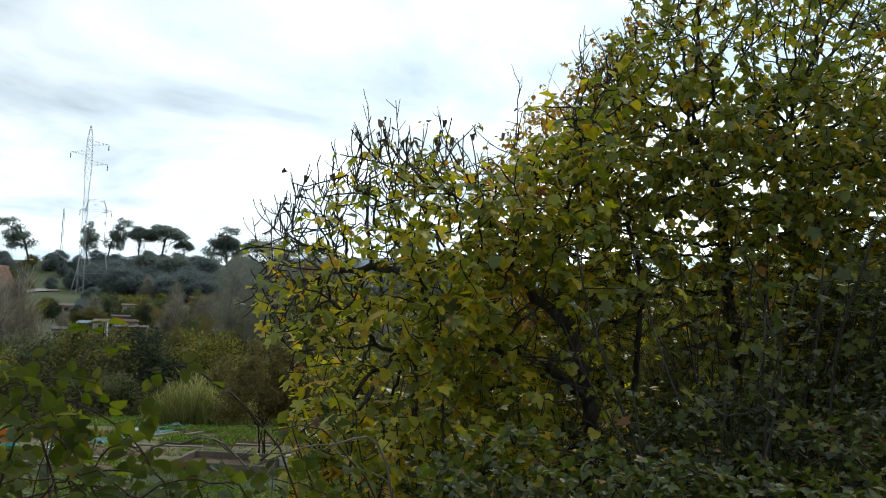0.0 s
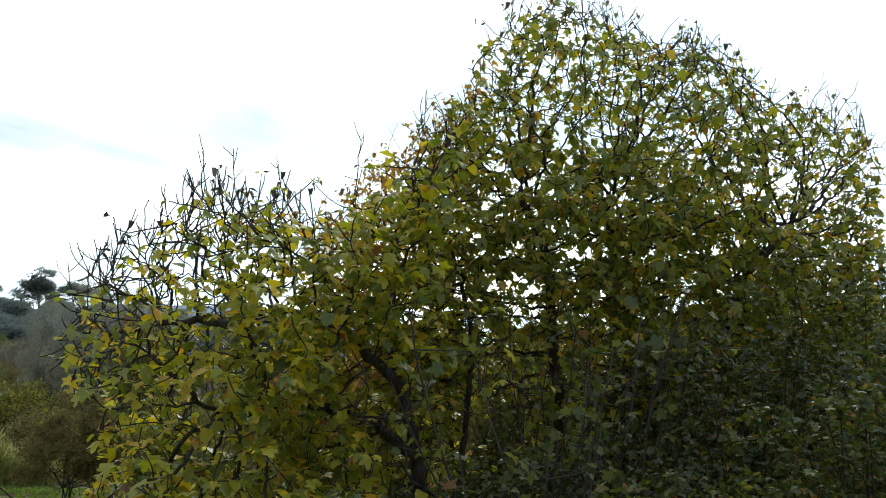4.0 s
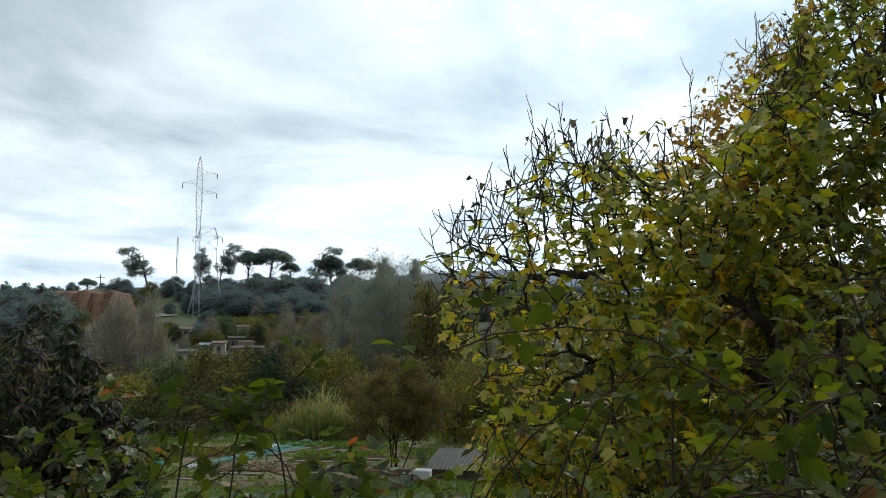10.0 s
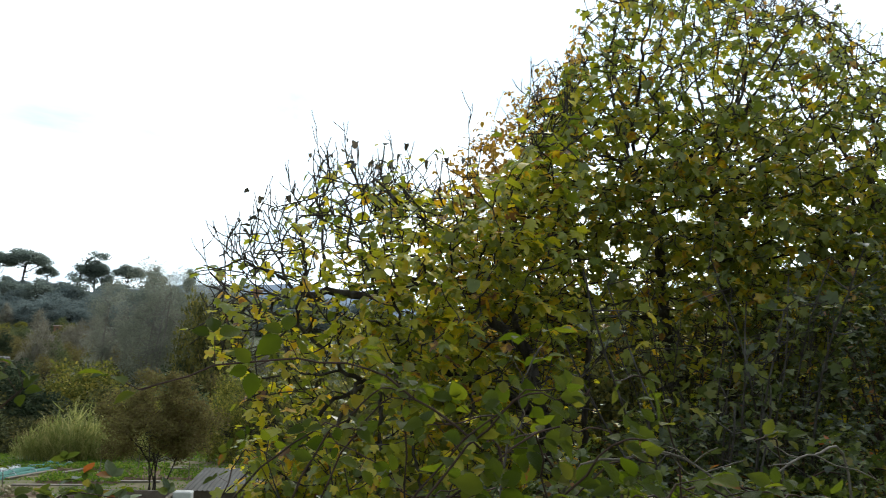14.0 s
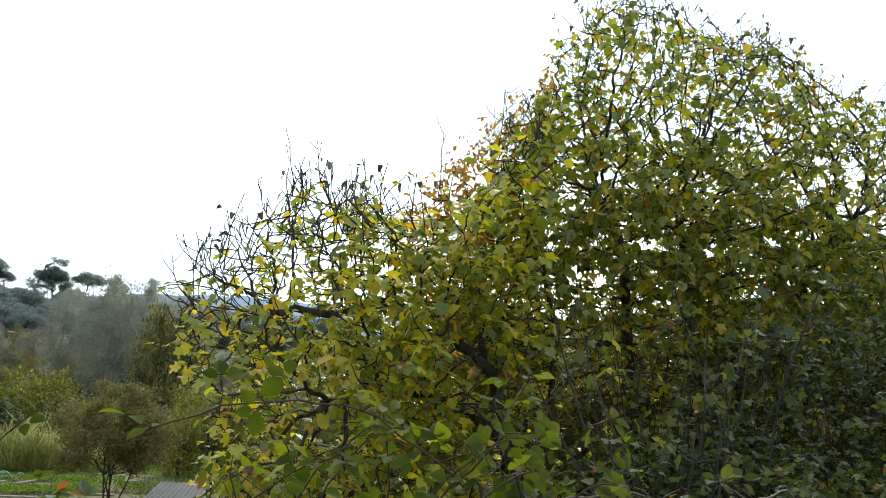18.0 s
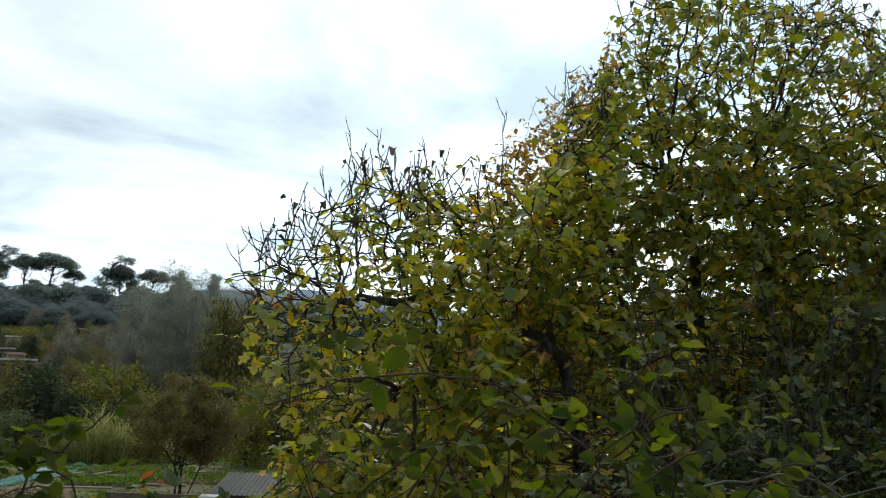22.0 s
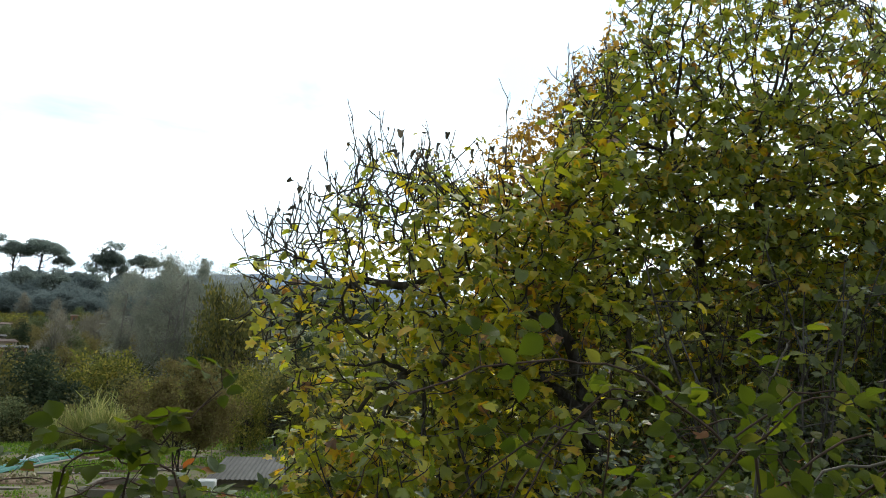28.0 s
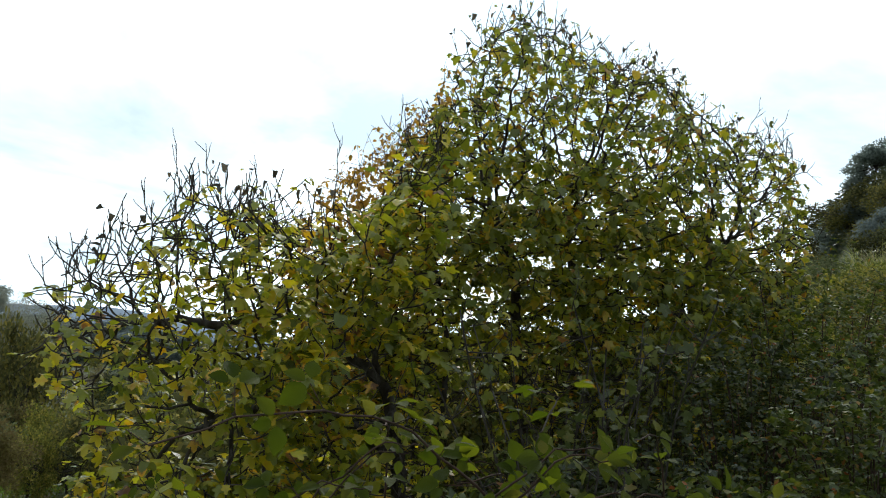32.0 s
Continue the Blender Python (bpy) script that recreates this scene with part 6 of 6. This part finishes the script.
soil_patch(-2.6, 26.0, 2.4, 1.0, -14, M_SOIL, "dug bed near the raised bed", 3, 70, 7)


def plot():
    nx, ny = 60, 44
    X, Y = np.meshgrid(np.linspace(-7.6, 6.4, nx), np.linspace(25.3, 34.0, ny))
    rng = np.random.default_rng(31)
    Z = GZ + 0.02 + 0.02 * np.sin(Y * 7 + 1.8 * X) + rng.normal(0, 0.006, X.shape)
    Z[0], Z[-1], Z[:, 0], Z[:, -1] = GZ - 0.1, GZ - 0.1, GZ - 0.1, GZ - 0.1
    i = (np.arange(ny - 1)[:, None] * nx + np.arange(nx - 1)[None]).ravel()
    o = part_mesh("garden_plot", mesh_from("garden_plot", np.stack([X, Y, Z], -1).reshape(-1, 3), np.stack([i, i + 1, i + nx + 1, i + nx], -1), M_PLOT, True))
    tagged(o, "weedy brown soil of the allotment between its beds", "soil", kind="structure")


plot()


def net_row(x0, y0, x1, y1, w, h, mat, label):
    """Fleece or net laid over low hoops."""
    n, k = 26, 7
    rng = np.random.default_rng(int(abs(x0 * 10 + y0)))
    d = np.array([x1 - x0, y1 - y0])
    long = np.linalg.norm(d)
    s = np.array([-d[1], d[0]]) / long
    t = thing("net_tunnel", x0, y0, GZ, label, "garden net", "nets over the beds")
    V = []
    for i in range(n):
        for j in range(k):
            a = math.pi * j / (k - 1)
            sag = 1 - 0.25 * abs(math.sin(i / (n - 1) * math.pi * 6))
            p = d * i / (n - 1) + s * math.cos(a) * w / 2
            V.append((p[0] + rng.normal(0, 0.02), p[1] + rng.normal(0, 0.02), 0.03 + h * math.sin(a) * sag + rng.normal(0, 0.012)))
    F = [(i * k + j, i * k + j + 1, (i + 1) * k + j + 1, (i + 1) * k + j) for i in range(n - 1) for j in range(k - 1)]
    part_mesh("cover", mesh_from("cover", V, F, mat, True), t)
    for i in range(0, n, 5):
        p = d * i / (n - 1)
        arc = np.array([(p[0] + s[0] * math.cos(a) * w * 0.52, p[1] + s[1] * math.cos(a) * w * 0.52, 0.04 + h * 1.06 * math.sin(a)) for a in np.linspace(0, math.pi, 9)])
        V, F = tubes([(arc, np.full(9, 0.012))], 5)
        part_mesh("hoop", mesh_from("hoop", V, F, M_STEEL, True), t)


net_row(-3.9, 29.1, -0.6, 33.6, 0.45, 0.12, M_NET, "faded green net stretched low over a bed")
net_row(-2.9, 29.8, -0.05, 33.3, 0.28, 0.10, M_NET, "narrow faded green net along a bed")
net_row(-2.4, 31.8, -1.7, 32.6, 0.22, 0.15, M_FLEECE, "white fleece bundled on the green net")
net_row(-4.5, 28.5, -4.0, 29.1, 0.2, 0.1, M_FLEECE, "strip of white fleece along a bed")


def board(x, y, w, rz, label, mat=M_WOOD):
    b = bmesh.new()
    box(b, -w / 2, w / 2, -0.09, 0.09, 0, 0.06, 0.008)
    o = part("board", b, mat, None)
    o.matrix_basis = pose(x, y, GZ + 0.02, 0, 0, rz)
    tagged(o, label, "board", "boards between the beds")


for x, y, w, rz in ((-0.6, 29.2, 2.2, -14), (1.6, 29.4, 2.4, -14), (-3.2, 27.4, 2.6, -14), (-1.2, 31.4, 2.0, 45), (0.3, 32.0, 2.4, 43), (-4.4, 26.6, 2.4, -14), (2.9, 31.9, 2.6, -14)):
    board(x, y, w, rz, "weathered grey board edging a bed")


def stake(x, y, h, lean=0.0):
    V, F = tubes([(np.array([(0, 0, -0.15), (lean * 0.5, 0, h * 0.5), (lean, 0, h)]), (0.022, 0.02, 0.015))], 6)
    o = part_mesh("garden_stake", mesh_from("garden_stake", V, F, M_WOOD, True))
    o.matrix_basis = pose(x, y, GZ)
    tagged(o, "thin wooden stake stuck in the bed", "stake", "garden stakes")


for x, y, h, l in ((0.85, 29.6, 0.85, 0.05), (-1.9, 29.0, 0.6, -0.03), (2.2, 31.5, 0.6, 0.02), (-3.4, 28.2, 0.5, 0.04), (3.7, 29.4, 0.7, 0.0)):
    stake(x, y, h, l)


def fence(x, y, w, rz, n):
    t = thing("cane_fence", x, y, GZ, "low rickety fence of thin canes", "fence", rz=rz)
    rng = np.random.default_rng(4)
    for i in range(n):
        px = w * i / (n - 1)
        V, F = tubes([(np.array([(px, 0, -0.1), (px + rng.normal(0, 0.03), 0, 0.45), (px + rng.normal(0, 0.05), 0, 0.85 + rng.uniform(-0.1, 0.1))]), (0.02, 0.018, 0.014))], 5)
        part_mesh("cane_post", mesh_from("cane_post", V, F, M_CANE_PALE, True), t)
    for z in (0.3, 0.72):
        V, F = tubes([(spline([(-0.1, 0.03, z), (w / 2, 0.02, z + 0.05), (w + 0.1, 0.03, z - 0.02)], 8), np.full(8, 0.016))], 5)
        part_mesh("rail", mesh_from("rail", V, F, M_CANE_PALE, True), t)


fence(-7.4, 34.6, 2.7, 8, 9)


def plastic_tub():
    t = thing("plastic_tub", -5.42, 28.2, GZ, "teal plastic tub lying in the garden", "tub")
    b = bmesh.new()
    bmesh.ops.create_cone(b, segments=20, radius1=0.2, radius2=0.26, depth=0.28, cap_ends=False, matrix=Matrix.Translation((0, 0, 0.15)))
    bmesh.ops.create_circle(b, segments=20, radius=0.2, cap_ends=True, matrix=Matrix.Translation((0, 0, 0.012)))
    bmesh.ops.solidify(b, geom=b.faces[:], thickness=0.015)
    part("body", b, M_TEAL, t)
    V, F = tubes([(np.array([(math.cos(a) * 0.265, math.sin(a) * 0.265, 0.29) for a in np.linspace(0, 6.283, 21)]), np.full(21, 0.014))], 5)
    part_mesh("rim", mesh_from("rim", V, F, M_TEAL, True), t)


plastic_tub()


# ---- grass of the garden and the bank ----
def grass(name, n, x0, x1, y0, y1, size, mat, label, seed):
    rng = np.random.default_rng(seed)
    x, y = rng.uniform(x0, x1, n), rng.uniform(y0, y1, n)
    keep = np.sin(x * 1.7 + np.sin(y * 0.9)) + np.sin(y * 2.3 + x * 0.4) + rng.normal(0, 0.9, n) > -0.4
    keep &= ~((x > -7.4) & (x < 6.2) & (y > 25.6) & (y < 33.8) & (np.sin(x * 2.9 + y * 5.1) + rng.normal(0, 0.7, n) < -0.2))
    for bx, by, bw, bd, rz in BEDS:
        c, q = math.cos(radians(rz)), math.sin(radians(rz))
        keep &= ~((np.abs((x - bx) * c + (y - by) * q) < bw / 2) & (np.abs(-(x - bx) * q + (y - by) * c) < bd / 2))
    x, y = x[keep], y[keep]
    P = np.stack([x, y, ground_z(x, y) - 0.01], -1)
    V, F = scatter(TINY if size < 0.2 else BLADE, P, rng.normal(0, 0.4, P.shape) + (0, 0, 1), rng.normal(0, 1, P.shape) + (0, -0.5, 0), size * rng.uniform(0.5, 1.3, len(P)))
    o = part_mesh(name, mesh_from(name, V, F, mat))
    tagged(o, label, "grass", kind="stuff")


grass("garden_grass", 150000, -14, 10, 17, 38, 0.085, M_GRASS, "short green grass and weeds between the beds", 1)
grass("bank_grass", 16000, -9, 14, 3.5, 18, 0.38, M_GRASS, "long grass on the shaded bank", 2)
